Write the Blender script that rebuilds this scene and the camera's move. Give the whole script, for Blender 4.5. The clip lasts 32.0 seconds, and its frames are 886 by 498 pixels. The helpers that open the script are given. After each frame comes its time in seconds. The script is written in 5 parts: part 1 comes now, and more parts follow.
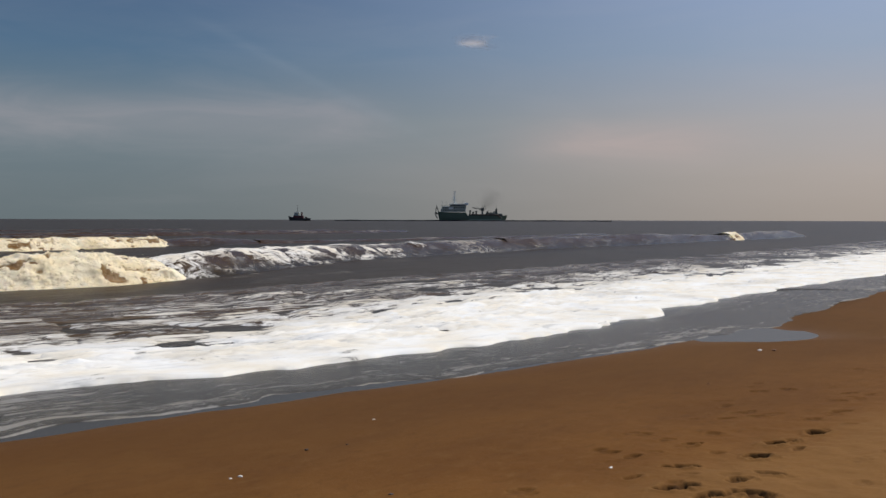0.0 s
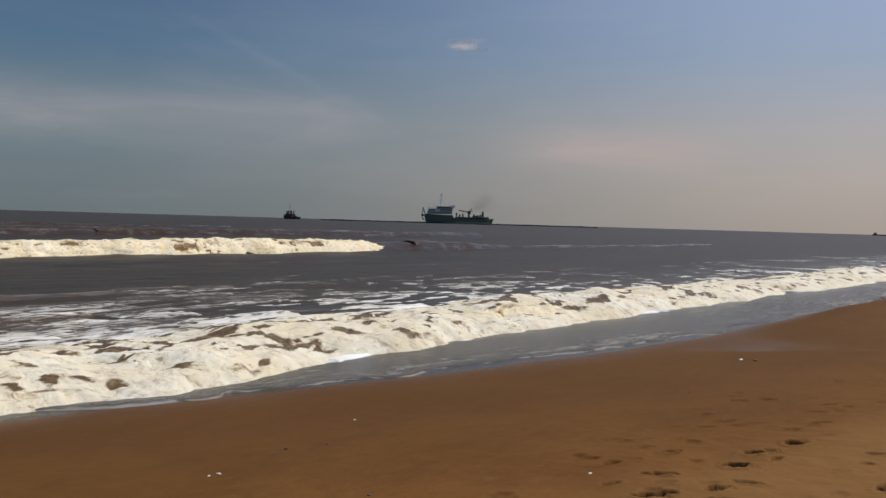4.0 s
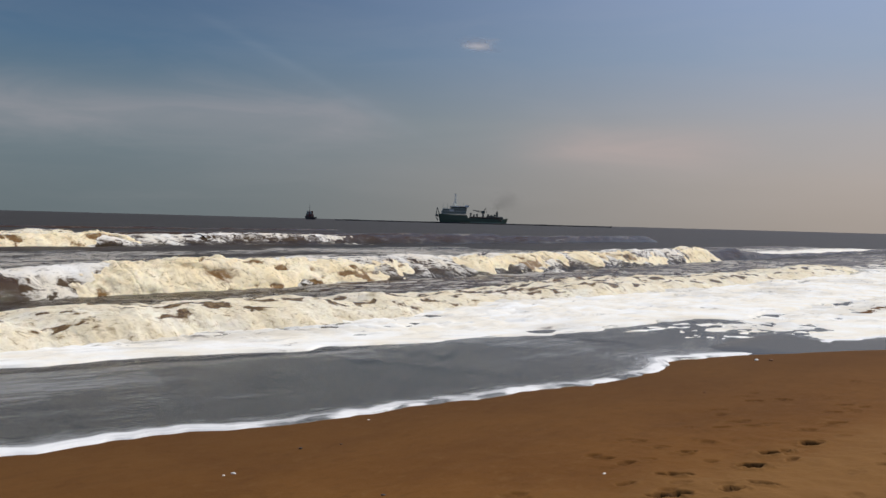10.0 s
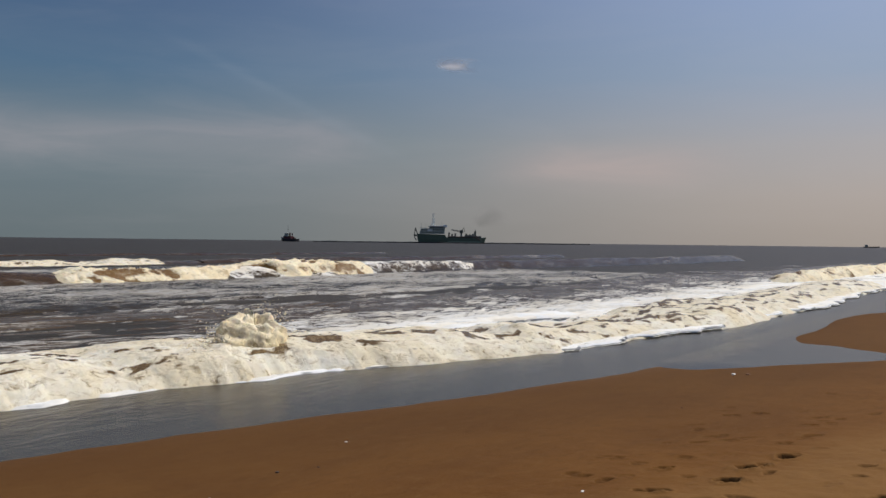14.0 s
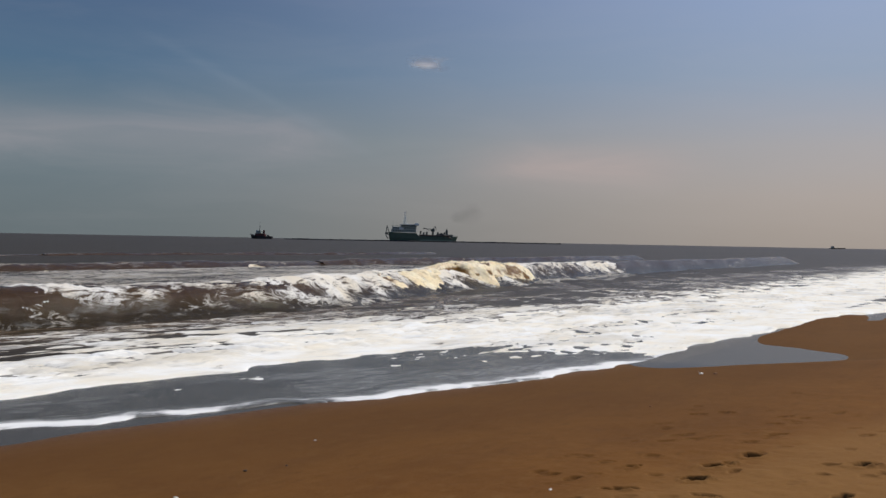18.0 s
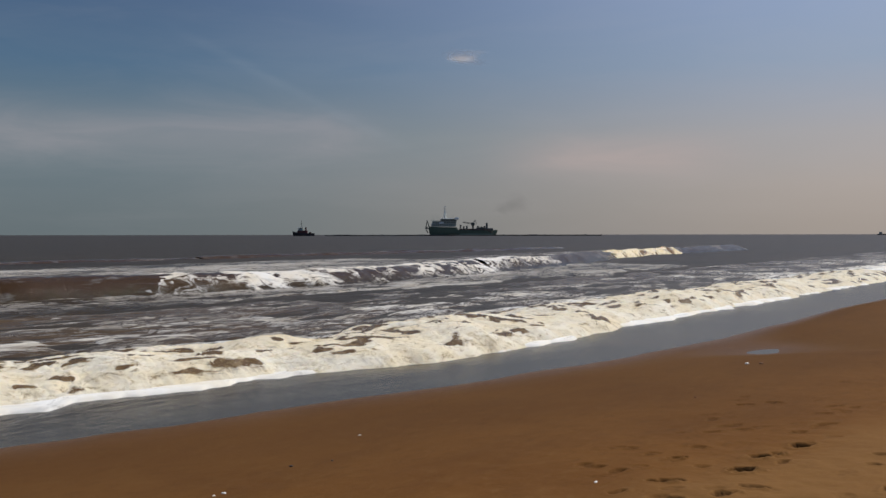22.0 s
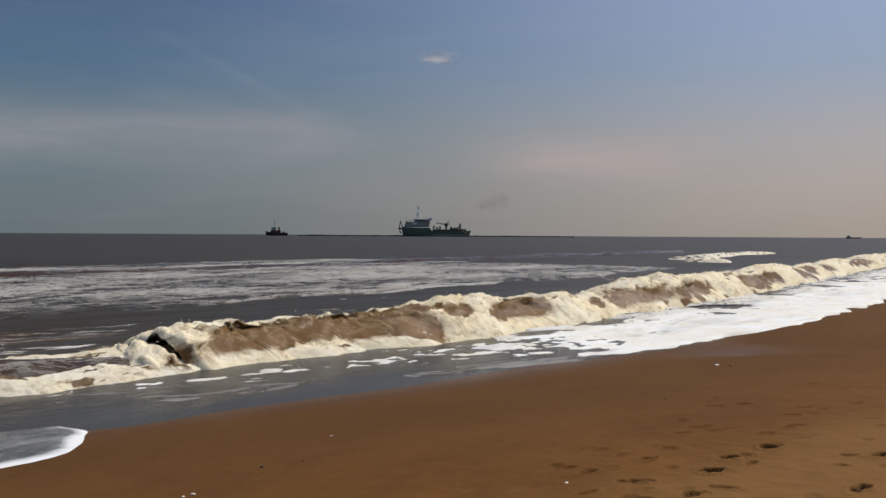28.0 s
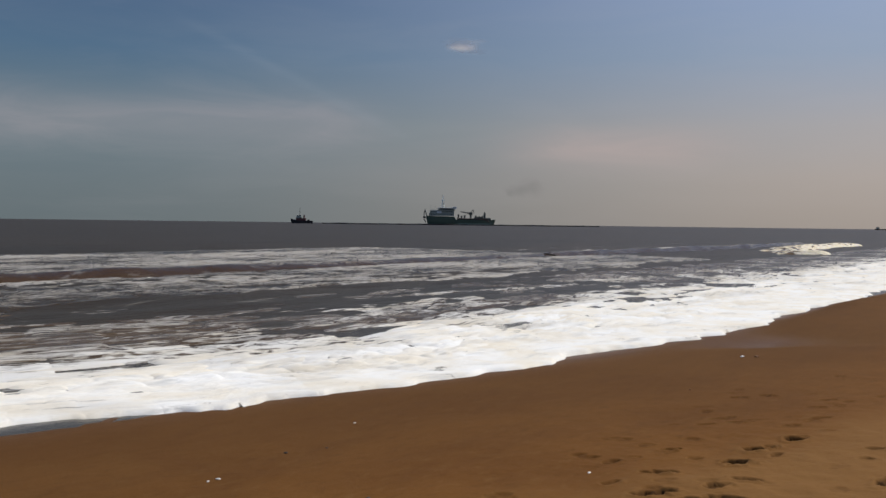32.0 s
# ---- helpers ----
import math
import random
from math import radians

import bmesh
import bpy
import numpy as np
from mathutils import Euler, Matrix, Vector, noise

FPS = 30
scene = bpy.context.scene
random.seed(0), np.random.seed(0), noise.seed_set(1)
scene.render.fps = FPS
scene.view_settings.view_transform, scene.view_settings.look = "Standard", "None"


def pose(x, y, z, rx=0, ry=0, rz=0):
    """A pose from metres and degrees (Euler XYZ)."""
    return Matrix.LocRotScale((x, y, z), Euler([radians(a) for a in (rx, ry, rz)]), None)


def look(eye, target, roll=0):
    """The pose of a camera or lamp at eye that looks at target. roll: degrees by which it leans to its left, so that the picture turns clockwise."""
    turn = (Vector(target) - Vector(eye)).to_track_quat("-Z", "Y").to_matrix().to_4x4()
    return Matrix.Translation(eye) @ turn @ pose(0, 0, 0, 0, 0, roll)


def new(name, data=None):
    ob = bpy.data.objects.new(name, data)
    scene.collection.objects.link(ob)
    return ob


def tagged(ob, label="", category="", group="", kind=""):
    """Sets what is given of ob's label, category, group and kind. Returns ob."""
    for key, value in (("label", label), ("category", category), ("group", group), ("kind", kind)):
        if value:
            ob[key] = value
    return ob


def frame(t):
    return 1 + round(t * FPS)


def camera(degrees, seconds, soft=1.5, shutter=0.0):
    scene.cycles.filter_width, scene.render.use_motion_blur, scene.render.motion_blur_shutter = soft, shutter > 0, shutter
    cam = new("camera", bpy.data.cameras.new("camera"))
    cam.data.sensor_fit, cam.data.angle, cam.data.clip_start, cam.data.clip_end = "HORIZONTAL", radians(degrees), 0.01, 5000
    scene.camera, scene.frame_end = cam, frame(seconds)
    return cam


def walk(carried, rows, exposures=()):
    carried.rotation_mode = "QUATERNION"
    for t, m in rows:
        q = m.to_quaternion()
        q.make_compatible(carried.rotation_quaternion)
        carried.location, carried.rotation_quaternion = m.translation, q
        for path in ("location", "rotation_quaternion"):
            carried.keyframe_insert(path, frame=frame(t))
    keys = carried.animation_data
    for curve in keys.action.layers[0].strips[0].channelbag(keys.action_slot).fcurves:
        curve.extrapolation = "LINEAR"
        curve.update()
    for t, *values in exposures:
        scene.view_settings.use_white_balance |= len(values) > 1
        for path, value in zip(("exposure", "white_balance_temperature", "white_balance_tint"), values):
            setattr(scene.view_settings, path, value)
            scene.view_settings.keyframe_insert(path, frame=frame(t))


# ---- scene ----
# World axes: x runs along the shore, y out to sea, z up from the still water. The ship lies 34 degrees off the x axis.
cam = camera(50.0, 32.0)
PATH = [
    (0, 0.000, -55.327, -1.771, -0.146), (0.5, 0.000, -56.010, -1.565, -0.191), (1, 0.001, -56.955, -1.462, -0.037), (1.5, 0.001, -57.008, -1.251, -0.442),
    (2, 0.002, -56.912, -1.455, -0.548), (2.5, 0.002, -56.850, -1.624, -0.626), (3, 0.003, -56.347, -1.527, -0.804), (3.5, 0.003, -56.227, -1.629, -1.074),
    (4, 0.003, -56.155, -1.630, -1.644), (4.5, 0.004, -55.900, -1.638, -1.972), (6.5, 0.005, -55.688, -1.678, -1.797), (7, 0.006, -55.737, -2.254, -1.753),
    (7.5, 0.006, -54.961, -2.549, -1.716), (8, 0.007, -54.740, -2.549, -1.461), (8.5, 0.007, -54.949, -2.276, -1.653), (9, 0.008, -54.934, -1.801, -1.644),
    (9.5, 0.008, -55.191, -1.283, -1.639), (10, 0.008, -55.299, -1.653, -1.534), (10.5, 0.009, -55.007, -2.238, -1.516), (11, 0.009, -55.044, -2.372, -1.498),
    (11.5, 0.010, -54.925, -2.134, -1.330), (12, 0.010, -54.997, -1.965, -1.461), (12.5, 0.018, -54.804, -1.874, -1.710), (13, 0.026, -54.559, -1.660, -1.060),
    (13.5, 0.034, -54.262, -0.708, -0.909), (14, 0.042, -56.600, -0.436, -0.658), (14.5, 0.050, -57.182, -0.187, -0.840), (16.5, 0.051, -58.317, -0.640, -0.987),
    (17, 0.051, -57.765, -0.725, -0.767), (17.5, 0.051, -58.311, -0.715, -0.813), (18, 0.051, -58.317, -0.501, -1.060), (18.5, 0.051, -58.550, -0.398, -0.969),
    (19, 0.051, -58.085, -0.430, -1.279), (19.5, 0.051, -57.294, -0.625, -0.946), (20, 0.052, -56.397, 0.040, -0.913), (20.5, 0.052, -56.322, 0.723, -1.295),
    (21, 0.052, -55.696, 1.222, -0.877), (21.5, 0.052, -55.589, 0.103, 0.098), (22, 0.052, -55.895, -0.885, 0.073), (22.5, 0.052, -56.090, -1.532, 0.237),
    (23, 0.052, -56.715, -1.565, -0.000), (23.5, 0.053, -58.174, -3.211, -0.423), (24, 0.053, -58.729, -2.440, -0.146), (24.5, 0.053, -57.395, -0.749, 0.037),
    (26.5, 0.053, -58.744, -0.168, -0.731), (27, 0.054, -58.310, -0.614, -0.804), (27.5, 0.054, -57.476, -0.433, -0.366), (28, 0.054, -57.511, -0.842, -0.329),
    (28.5, 0.054, -56.796, -0.880, -0.325), (29, 0.054, -56.742, -1.047, -0.621), (29.5, 0.054, -56.435, -0.983, -0.630), (30, 0.054, -56.395, -1.222, -0.438),
    (30.5, 0.055, -56.186, -1.632, -0.293), (31, 0.055, -55.656, -1.773, -0.548), (31.5, 0.055, -55.963, -1.464, -0.621), (32, 0.055, -56.035, -1.531, -0.694),
]
walk(cam, [(t, pose(0.559 * d, -0.829 * d, 2.3, 90 + pitch, roll, yaw)) for t, d, yaw, pitch, roll in PATH], [(0.0, 0.0, 6660, 10), (13.0, -0.02, 6660, 10), (19.0, -0.06, 6660, 10), (32.0, -0.06, 6660, 10)])

# ---- light ----
AHEAD = Vector((math.cos(radians(34)), math.sin(radians(34)), 0))
RIGHT = Vector((math.sin(radians(34)), -math.cos(radians(34)), 0))
SUN_AZ, SUN_EL = radians(-22), radians(54)


def node(nt, kind, at=None, **props):
    n = nt.nodes.new(kind)
    for k, v in props.items():
        if k == "operation":
            n.operation = v
        elif k == "blend_type":
            n.blend_type = v
        elif k == "data_type":
            n.data_type = v
        elif k == "noise_dimensions":
            n.noise_dimensions = v
        elif k == "interpolation_type":
            n.interpolation_type = v
    for k, v in (at or {}).items():
        if isinstance(v, bpy.types.NodeSocket):
            nt.links.new(v, n.inputs[k])
        else:
            n.inputs[k].default_value = v
    return n


def calc(nt, op, a, b=0.0, c=0.0):
    return node(nt, "ShaderNodeMath", {0: a, 1: b, 2: c}, operation=op).outputs[0]


def blend(nt, fac, a, b, how="MIX"):
    n = node(nt, "ShaderNodeMix", data_type="RGBA", blend_type=how)
    for i, v in ((0, fac), (6, a), (7, b)):
        if isinstance(v, bpy.types.NodeSocket):
            nt.links.new(v, n.inputs[i])
        else:
            n.inputs[i].default_value = v
    return n.outputs[2]


def span(nt, v, a, b, lo=0.0, hi=1.0):
    return node(nt, "ShaderNodeMapRange", {0: v, 1: a, 2: b, 3: lo, 4: hi}, interpolation_type="SMOOTHSTEP").outputs[0]


def ramp(nt, v, stops):
    n = node(nt, "ShaderNodeValToRGB", {0: v})
    e = n.color_ramp.elements
    while len(e) < len(stops):
        e.new(0.5)
    for el, (p, c) in zip(e, stops):
        el.position, el.color = p, (*c, 1)
    return n.outputs[0]


def srgb(r, g, b):
    return tuple(((v / 255 + 0.055) / 1.055) ** 2.4 for v in (r, g, b))


def make_world():
    w = bpy.data.worlds.new("sky")
    scene.world = w
    w.use_nodes = True
    nt = w.node_tree
    nt.nodes.clear()
    out = nt.nodes.new("ShaderNodeOutputWorld")
    bg = nt.nodes.new("ShaderNodeBackground")
    sky = nt.nodes.new("ShaderNodeTexSky")
    sky.sky_type, sky.sun_disc = "NISHITA", False
    sky.sun_elevation, sky.sun_rotation = SUN_EL, radians(90) - SUN_AZ
    sky.air_density, sky.dust_density = 1.0, 2.0
    way = node(nt, "ShaderNodeTexCoord").outputs[0]
    sep = node(nt, "ShaderNodeSeparateXYZ", {0: way})
    z = sep.outputs[2]
    side = node(nt, "ShaderNodeVectorMath", {0: way, 1: RIGHT}, operation="DOT_PRODUCT").outputs["Value"]
    zr = calc(nt, "MAXIMUM", z, 0.0)
    left = ramp(nt, zr, SKY_LEFT)
    right = ramp(nt, zr, SKY_RIGHT)
    base = blend(nt, calc(nt, "POWER", span(nt, side, -0.46, 0.50), 1.3), left, right)
    # thin high cloud, drawn out into streaks
    stretch = node(nt, "ShaderNodeVectorMath", {0: way, 1: (5.0, 5.0, 26.0)}, operation="MULTIPLY").outputs[0]
    wisp = node(nt, "ShaderNodeTexNoise", {"Vector": stretch, "Scale": 1.3, "Detail": 7.0, "Roughness": 0.55, "Distortion": 0.6}).outputs[0]
    veil = span(nt, wisp, 0.35, 0.75)

    def band(zc, wide, s0, s1, tilt, power):
        d = calc(nt, "DIVIDE", calc(nt, "SUBTRACT", calc(nt, "SUBTRACT", z, calc(nt, "MULTIPLY", side, tilt)), zc), wide)
        bell = calc(nt, "POWER", 2.718, calc(nt, "MULTIPLY", calc(nt, "MULTIPLY", d, d), -1.0))
        ends = calc(nt, "MULTIPLY", span(nt, side, s0, s0 + 0.12), span(nt, side, s1, s1 - 0.12))
        return calc(nt, "MULTIPLY", calc(nt, "MULTIPLY", bell, ends), calc(nt, "MULTIPLY", calc(nt, "ADD", calc(nt, "MULTIPLY", veil, 0.4), 0.55), power))
    soft = blend(nt, band(0.100, 0.028, -0.75, -0.02, 0.0, 0.75), base, (*srgb(150, 148, 156), 1))
    soft = blend(nt, band(0.080, 0.020, 0.02, 0.34, 0.0, 0.6), soft, (*srgb(186, 167, 164), 1))
    soft = blend(nt, band(0.070, 0.006, -0.31, 0.01, -0.50, 0.11), soft, (*srgb(150, 162, 178), 1))
    soft = blend(nt, calc(nt, "MULTIPLY", veil, 0.05), soft, (*srgb(185, 180, 185), 1))
    dim = blend(nt, 1.0, sky.outputs[0], (0.1, 0.1, 0.1, 1), "MULTIPLY")
    nt.links.new(blend(nt, 0.08, soft, dim), bg.inputs[0])
    bg.inputs[1].default_value = 1.0
    nt.links.new(bg.outputs[0], out.inputs[0])


SKY_LEFT = [(0.0, srgb(103, 116, 122)), (0.05, srgb(100, 116, 126)), (0.10, srgb(94, 116, 128)), (0.17, srgb(74, 105, 134)), (0.27, srgb(64, 88, 126)), (0.6, srgb(66, 96, 146)), (1.0, srgb(62, 96, 158))]
SKY_RIGHT = [(0.0, srgb(166, 157, 151)), (0.05, srgb(172, 163, 160)), (0.10, srgb(169, 166, 170)), (0.17, srgb(148, 164, 188)), (0.27, srgb(146, 167, 206)), (0.6, srgb(118, 150, 200)), (1.0, srgb(86, 124, 184))]
make_world()
sun = new("sun", bpy.data.lights.new("sun", "SUN"))
sun.data.energy, sun.data.angle, sun.data.color = 3.5, radians(0.6), (1.0, 0.95, 0.86)
sun.matrix_world = look((0, 0, 50), Vector((0, 0, 50)) - Vector((math.cos(SUN_EL) * math.cos(SUN_AZ), math.cos(SUN_EL) * math.sin(SUN_AZ), math.sin(SUN_EL))))


# ---- materials ----
def material(name, build):
    m = bpy.data.materials.new(name)
    m.use_nodes = True
    nt = m.node_tree
    nt.nodes.clear()
    out = nt.nodes.new("ShaderNodeOutputMaterial")
    nt.links.new(build(nt), out.inputs[0])
    return m


def noise_at(nt, vec, scale, detail=4.0, rough=0.55, warp=0.0):
    return node(nt, "ShaderNodeTexNoise", {"Vector": vec, "Scale": scale, "Detail": detail, "Roughness": rough, "Distortion": warp}).outputs[0]


def bump(nt, height, strength, dist, normal=None):
    at = {"Height": height, "Strength": strength, "Distance": dist}
    if normal is not None:
        at["Normal"] = normal
    return node(nt, "ShaderNodeBump", at).outputs[0]


def principled(nt, color, rough, normal=None, metal=0.0, **more):
    at = {"Base Color": color, "Roughness": rough, "Metallic": metal}
    if normal is not None:
        at["Normal"] = normal
    at.update(more)
    return node(nt, "ShaderNodeBsdfPrincipled", at).outputs[0]


def mapped(nt, vec, sx, sy, sz):
    return node(nt, "ShaderNodeVectorMath", {0: vec, 1: (sx, sy, sz)}, operation="MULTIPLY").outputs[0]


def sand_look(nt):
    g = node(nt, "ShaderNodeNewGeometry").outputs["Position"]
    grain = noise_at(nt, g, 160.0, 2.0, 0.7)
    patch = noise_at(nt, g, 0.45, 5.0, 0.6, 0.4)
    streak = noise_at(nt, mapped(nt, g, 0.5, 2.2, 1.0), 1.1, 5.0, 0.6)
    speck = noise_at(nt, g, 38.0, 2.0, 0.5)
    z = node(nt, "ShaderNodeSeparateXYZ", {0: g}).outputs[2]
    mottle = noise_at(nt, mapped(nt, g, 1.0, 1.8, 1.0), 5.0, 6.0, 0.7, 0.5)
    damp = span(nt, calc(nt, "ADD", z, calc(nt, "MULTIPLY", calc(nt, "SUBTRACT", patch, 0.5), 0.12)), 0.22, 0.60, 1.0, 0.0)
    c = blend(nt, span(nt, patch, 0.3, 0.7), (0.146, 0.0555, 0.0098, 1), (0.182, 0.0755, 0.0155, 1))
    c = blend(nt, calc(nt, "MULTIPLY", span(nt, streak, 0.45, 0.75), 0.35), c, (0.098, 0.037, 0.008, 1))
    c = blend(nt, calc(nt, "MULTIPLY", span(nt, mottle, 0.52, 0.68), 0.5), c, (0.088, 0.033, 0.006, 1))
    c = blend(nt, calc(nt, "MULTIPLY", span(nt, mottle, 0.46, 0.34), 0.4), c, (0.205, 0.105, 0.032, 1))
    c = blend(nt, calc(nt, "MULTIPLY", span(nt, grain, 0.35, 0.7), 0.35), c, (0.19, 0.10, 0.036, 1))
    c = blend(nt, calc(nt, "MULTIPLY", span(nt, speck, 0.66, 0.72), 0.45), c, (0.04, 0.018, 0.007, 1))
    c = blend(nt, calc(nt, "MULTIPLY", damp, 0.55), c, (0.066, 0.033, 0.012, 1))
    dry = span(nt, calc(nt, "ADD", z, calc(nt, "MULTIPLY", calc(nt, "SUBTRACT", mottle, 0.5), 0.10)), 0.455, 0.525)
    c = blend(nt, calc(nt, "MULTIPLY", dry, 0.5), c, (0.225, 0.118, 0.040, 1))
    # prints painted darker: the shade inside them, besides the darker tone of turned-up sand
    dug_shade = node(nt, "ShaderNodeAttribute")
    dug_shade.attribute_name = "cover"
    c = blend(nt, calc(nt, "MULTIPLY", dug_shade.outputs["Fac"], 0.75), c, (0.034, 0.016, 0.006, 1))
    wet = span(nt, z, 0.10, 0.24, 1.0, 0.0)
    n = bump(nt, noise_at(nt, g, 26.0, 5.0, 0.65), 0.35, 0.012)
    n = bump(nt, grain, 0.3, 0.003, n)
    return principled(nt, c, span(nt, wet, 0.0, 1.0, 0.9, 0.3), n, 0.0, **{"Specular IOR Level": 0.07})


def water_base(nt, g, brown):
    """The muddy sea: a brown body under a rippled glossy skin."""
    y = node(nt, "ShaderNodeSeparateXYZ", {0: node(nt, "ShaderNodeNewGeometry").outputs["Position"]}).outputs[1]
    calm = span(nt, y, 7.0, 16.0, 0.035, 1.0)
    big = noise_at(nt, mapped(nt, g, 0.25, 0.8, 1.0), 0.8, 5.0, 0.6, 0.3)
    fine = noise_at(nt, mapped(nt, g, 1.6, 4.0, 3.0), 1.5, 5.0, 0.6, 0.4)
    mud = noise_at(nt, mapped(nt, g, 0.04, 0.12, 0.1), 1.0, 4.0, 0.6)
    c = blend(nt, span(nt, mud, 0.35, 0.65), (*brown, 1), (brown[0] * 1.3, brown[1] * 1.22, brown[2] * 1.15, 1))
    n = bump(nt, big, calc(nt, "MULTIPLY", calm, 0.6), 0.3)
    n = bump(nt, fine, calc(nt, "MULTIPLY", calm, 0.5), 0.06, n)
    return c, n


def sea_look(nt):
    g = node(nt, "ShaderNodeTexCoord").outputs["Object"]
    c, n = water_base(nt, g, (0.037, 0.0255, 0.0102))
    foam = noise_at(nt, mapped(nt, g, 0.22, 0.75, 1.0), 1.0, 9.0, 0.72, 1.2)
    y = node(nt, "ShaderNodeSeparateXYZ", {0: node(nt, "ShaderNodeNewGeometry").outputs["Position"]}).outputs[1]
    where = calc(nt, "MULTIPLY", span(nt, y, 9.0, 14.0), span(nt, y, 60.0, 30.0))
    c = blend(nt, span(nt, y, 13.0, 8.5), c, (0.066, 0.057, 0.044, 1))
    lace = calc(nt, "MULTIPLY", span(nt, foam, 0.60, 0.72), calc(nt, "MULTIPLY", where, 0.5))
    c = blend(nt, lace, c, (0.62, 0.58, 0.5, 1))
    return principled(nt, c, calc(nt, "ADD", calc(nt, "MULTIPLY", lace, 0.5), span(nt, y, 8.0, 22.0, 0.24, 0.36)), n, 0.0, **{"IOR": 1.33, "Specular IOR Level": span(nt, y, 9.0, 15.0, 0.15, 0.12)})


def surf_look(brown, white, fine_scale, low=0.0, thin=1.0, stretch=1.0, veined=False, crumb=0.0, gloss=0.3, swell=False):
    """Broken water: froth over brown water, with the froth's cover, and shade painted into creases, taken from the
    mesh.
    """
    def build(nt):
        g = node(nt, "ShaderNodeTexCoord").outputs["Object"]
        rnd = node(nt, "ShaderNodeObjectInfo").outputs["Random"]
        cover = node(nt, "ShaderNodeAttribute")
        cover.attribute_name = "cover"
        at = node(nt, "ShaderNodeAttribute")
        at.attribute_name = "flow"
        v = at.outputs["Vector"]
        c, n = water_base(nt, g, brown)
        if swell:
            # light glowing through the thin silty crest is painted as brown; the foot has the sea's own colour
            c = blend(nt, span(nt, node(nt, "ShaderNodeSeparateXYZ", {0: v}).outputs[2], 0.15, 0.75), (0.037, 0.0255, 0.0102, 1), c)
        net = noise_at(nt, mapped(nt, v, 0.7 / stretch, 1.1, 0.8), fine_scale, 8.0, 0.68, 0.9)
        holes = noise_at(nt, mapped(nt, v, 0.35 / stretch, 0.8, 0.5), fine_scale * 0.6, 4.0, 0.6, 0.5)
        streak = noise_at(nt, mapped(nt, v, 2.2, 1.4, 0.0), 1.0, 4.0, 0.62, 0.8)
        m = calc(nt, "ADD", calc(nt, "MULTIPLY", net, 0.5), calc(nt, "ADD", calc(nt, "MULTIPLY", holes, 0.5 - low), calc(nt, "MULTIPLY", streak, low)))
        if veined:
            vein = calc(nt, "SUBTRACT", 1.0, calc(nt, "MULTIPLY", calc(nt, "ABSOLUTE", calc(nt, "SUBTRACT", calc(nt, "MULTIPLY", net, 2.0), 1.0)), 2.4))
            m = calc(nt, "ADD", calc(nt, "MULTIPLY", vein, 0.6), calc(nt, "MULTIPLY", holes, 0.4))
            k = calc(nt, "SUBTRACT", 0.95, calc(nt, "MULTIPLY", cover.outputs["Fac"], 0.78))
        else:
            k = calc(nt, "SUBTRACT", 0.78, calc(nt, "MULTIPLY", cover.outputs["Fac"], 0.56))
        mask = span(nt, calc(nt, "SUBTRACT", m, k), -0.03 - 0.2 * low - (0.09 if veined else 0.0), 0.05 + 0.25 * low + (0.15 if veined else 0.0))
        tone = noise_at(nt, v, 0.9, 5.0, 0.6)
        f = blend(nt, span(nt, tone, 0.3, 0.7), (*white, 1), (white[0] * 0.93, white[1] * 0.86, white[2] * 0.74, 1))
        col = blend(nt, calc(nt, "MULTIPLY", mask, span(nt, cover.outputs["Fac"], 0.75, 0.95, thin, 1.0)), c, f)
        bub = noise_at(nt, v, 14.0, 5.0, 0.7)
        n2 = bump(nt, bub, 0.5, 0.035, n)
        if veined and not crumb:
            # thinner grey water showing through the froth in long streaks
            worn = noise_at(nt, mapped(nt, v, 0.7, 2.6, 1.0), 1.1, 6.0, 0.65, 0.5)
            col = blend(nt, calc(nt, "MULTIPLY", span(nt, worn, 0.52, 0.74), 0.42), col, (0.34, 0.34, 0.32, 1))
        if crumb:
            # torn strands that hang down the face, with golden water in the gaps
            strand = noise_at(nt, mapped(nt, v, 4.2, 1.1, 1.0), 1.0, 6.0, 0.68, 0.9)
            gap = calc(nt, "MULTIPLY", calc(nt, "MULTIPLY", span(nt, strand, 0.50, 0.36), span(nt, cover.outputs["Fac"], 0.95, 0.6, 0.25, 1.0)), crumb)
            col = blend(nt, gap, col, (brown[0] * 1.15, brown[1] * 1.1, brown[2] * 1.1, 1))
            n2 = bump(nt, strand, 0.22, 0.08, n2)
            # mud stirred into the froth: khaki flecks and a few dark holes
            fleck = noise_at(nt, mapped(nt, v, 0.9, 1.2, 1.0), 5.0, 8.0, 0.74, 0.7)
            col = blend(nt, calc(nt, "MULTIPLY", span(nt, fleck, 0.50, 0.41), 0.42), col, (0.45, 0.33, 0.165, 1))
            col = blend(nt, calc(nt, "MULTIPLY", span(nt, fleck, 0.42, 0.34), 0.7), col, (0.13, 0.08, 0.032, 1))
            n2 = bump(nt, fleck, 0.5, 0.06, n2)
        soft = {"Subsurface Weight": 0.25, "Subsurface Radius": (0.025, 0.02, 0.012), "Subsurface Scale": 1.0} if crumb else {}
        return principled(nt, col, calc(nt, "ADD", calc(nt, "MULTIPLY", mask, 0.62), 0.11 if swell else 0.2), n2, 0.0, **{"IOR": 1.33, "Specular IOR Level": gloss}, **soft)
    return build


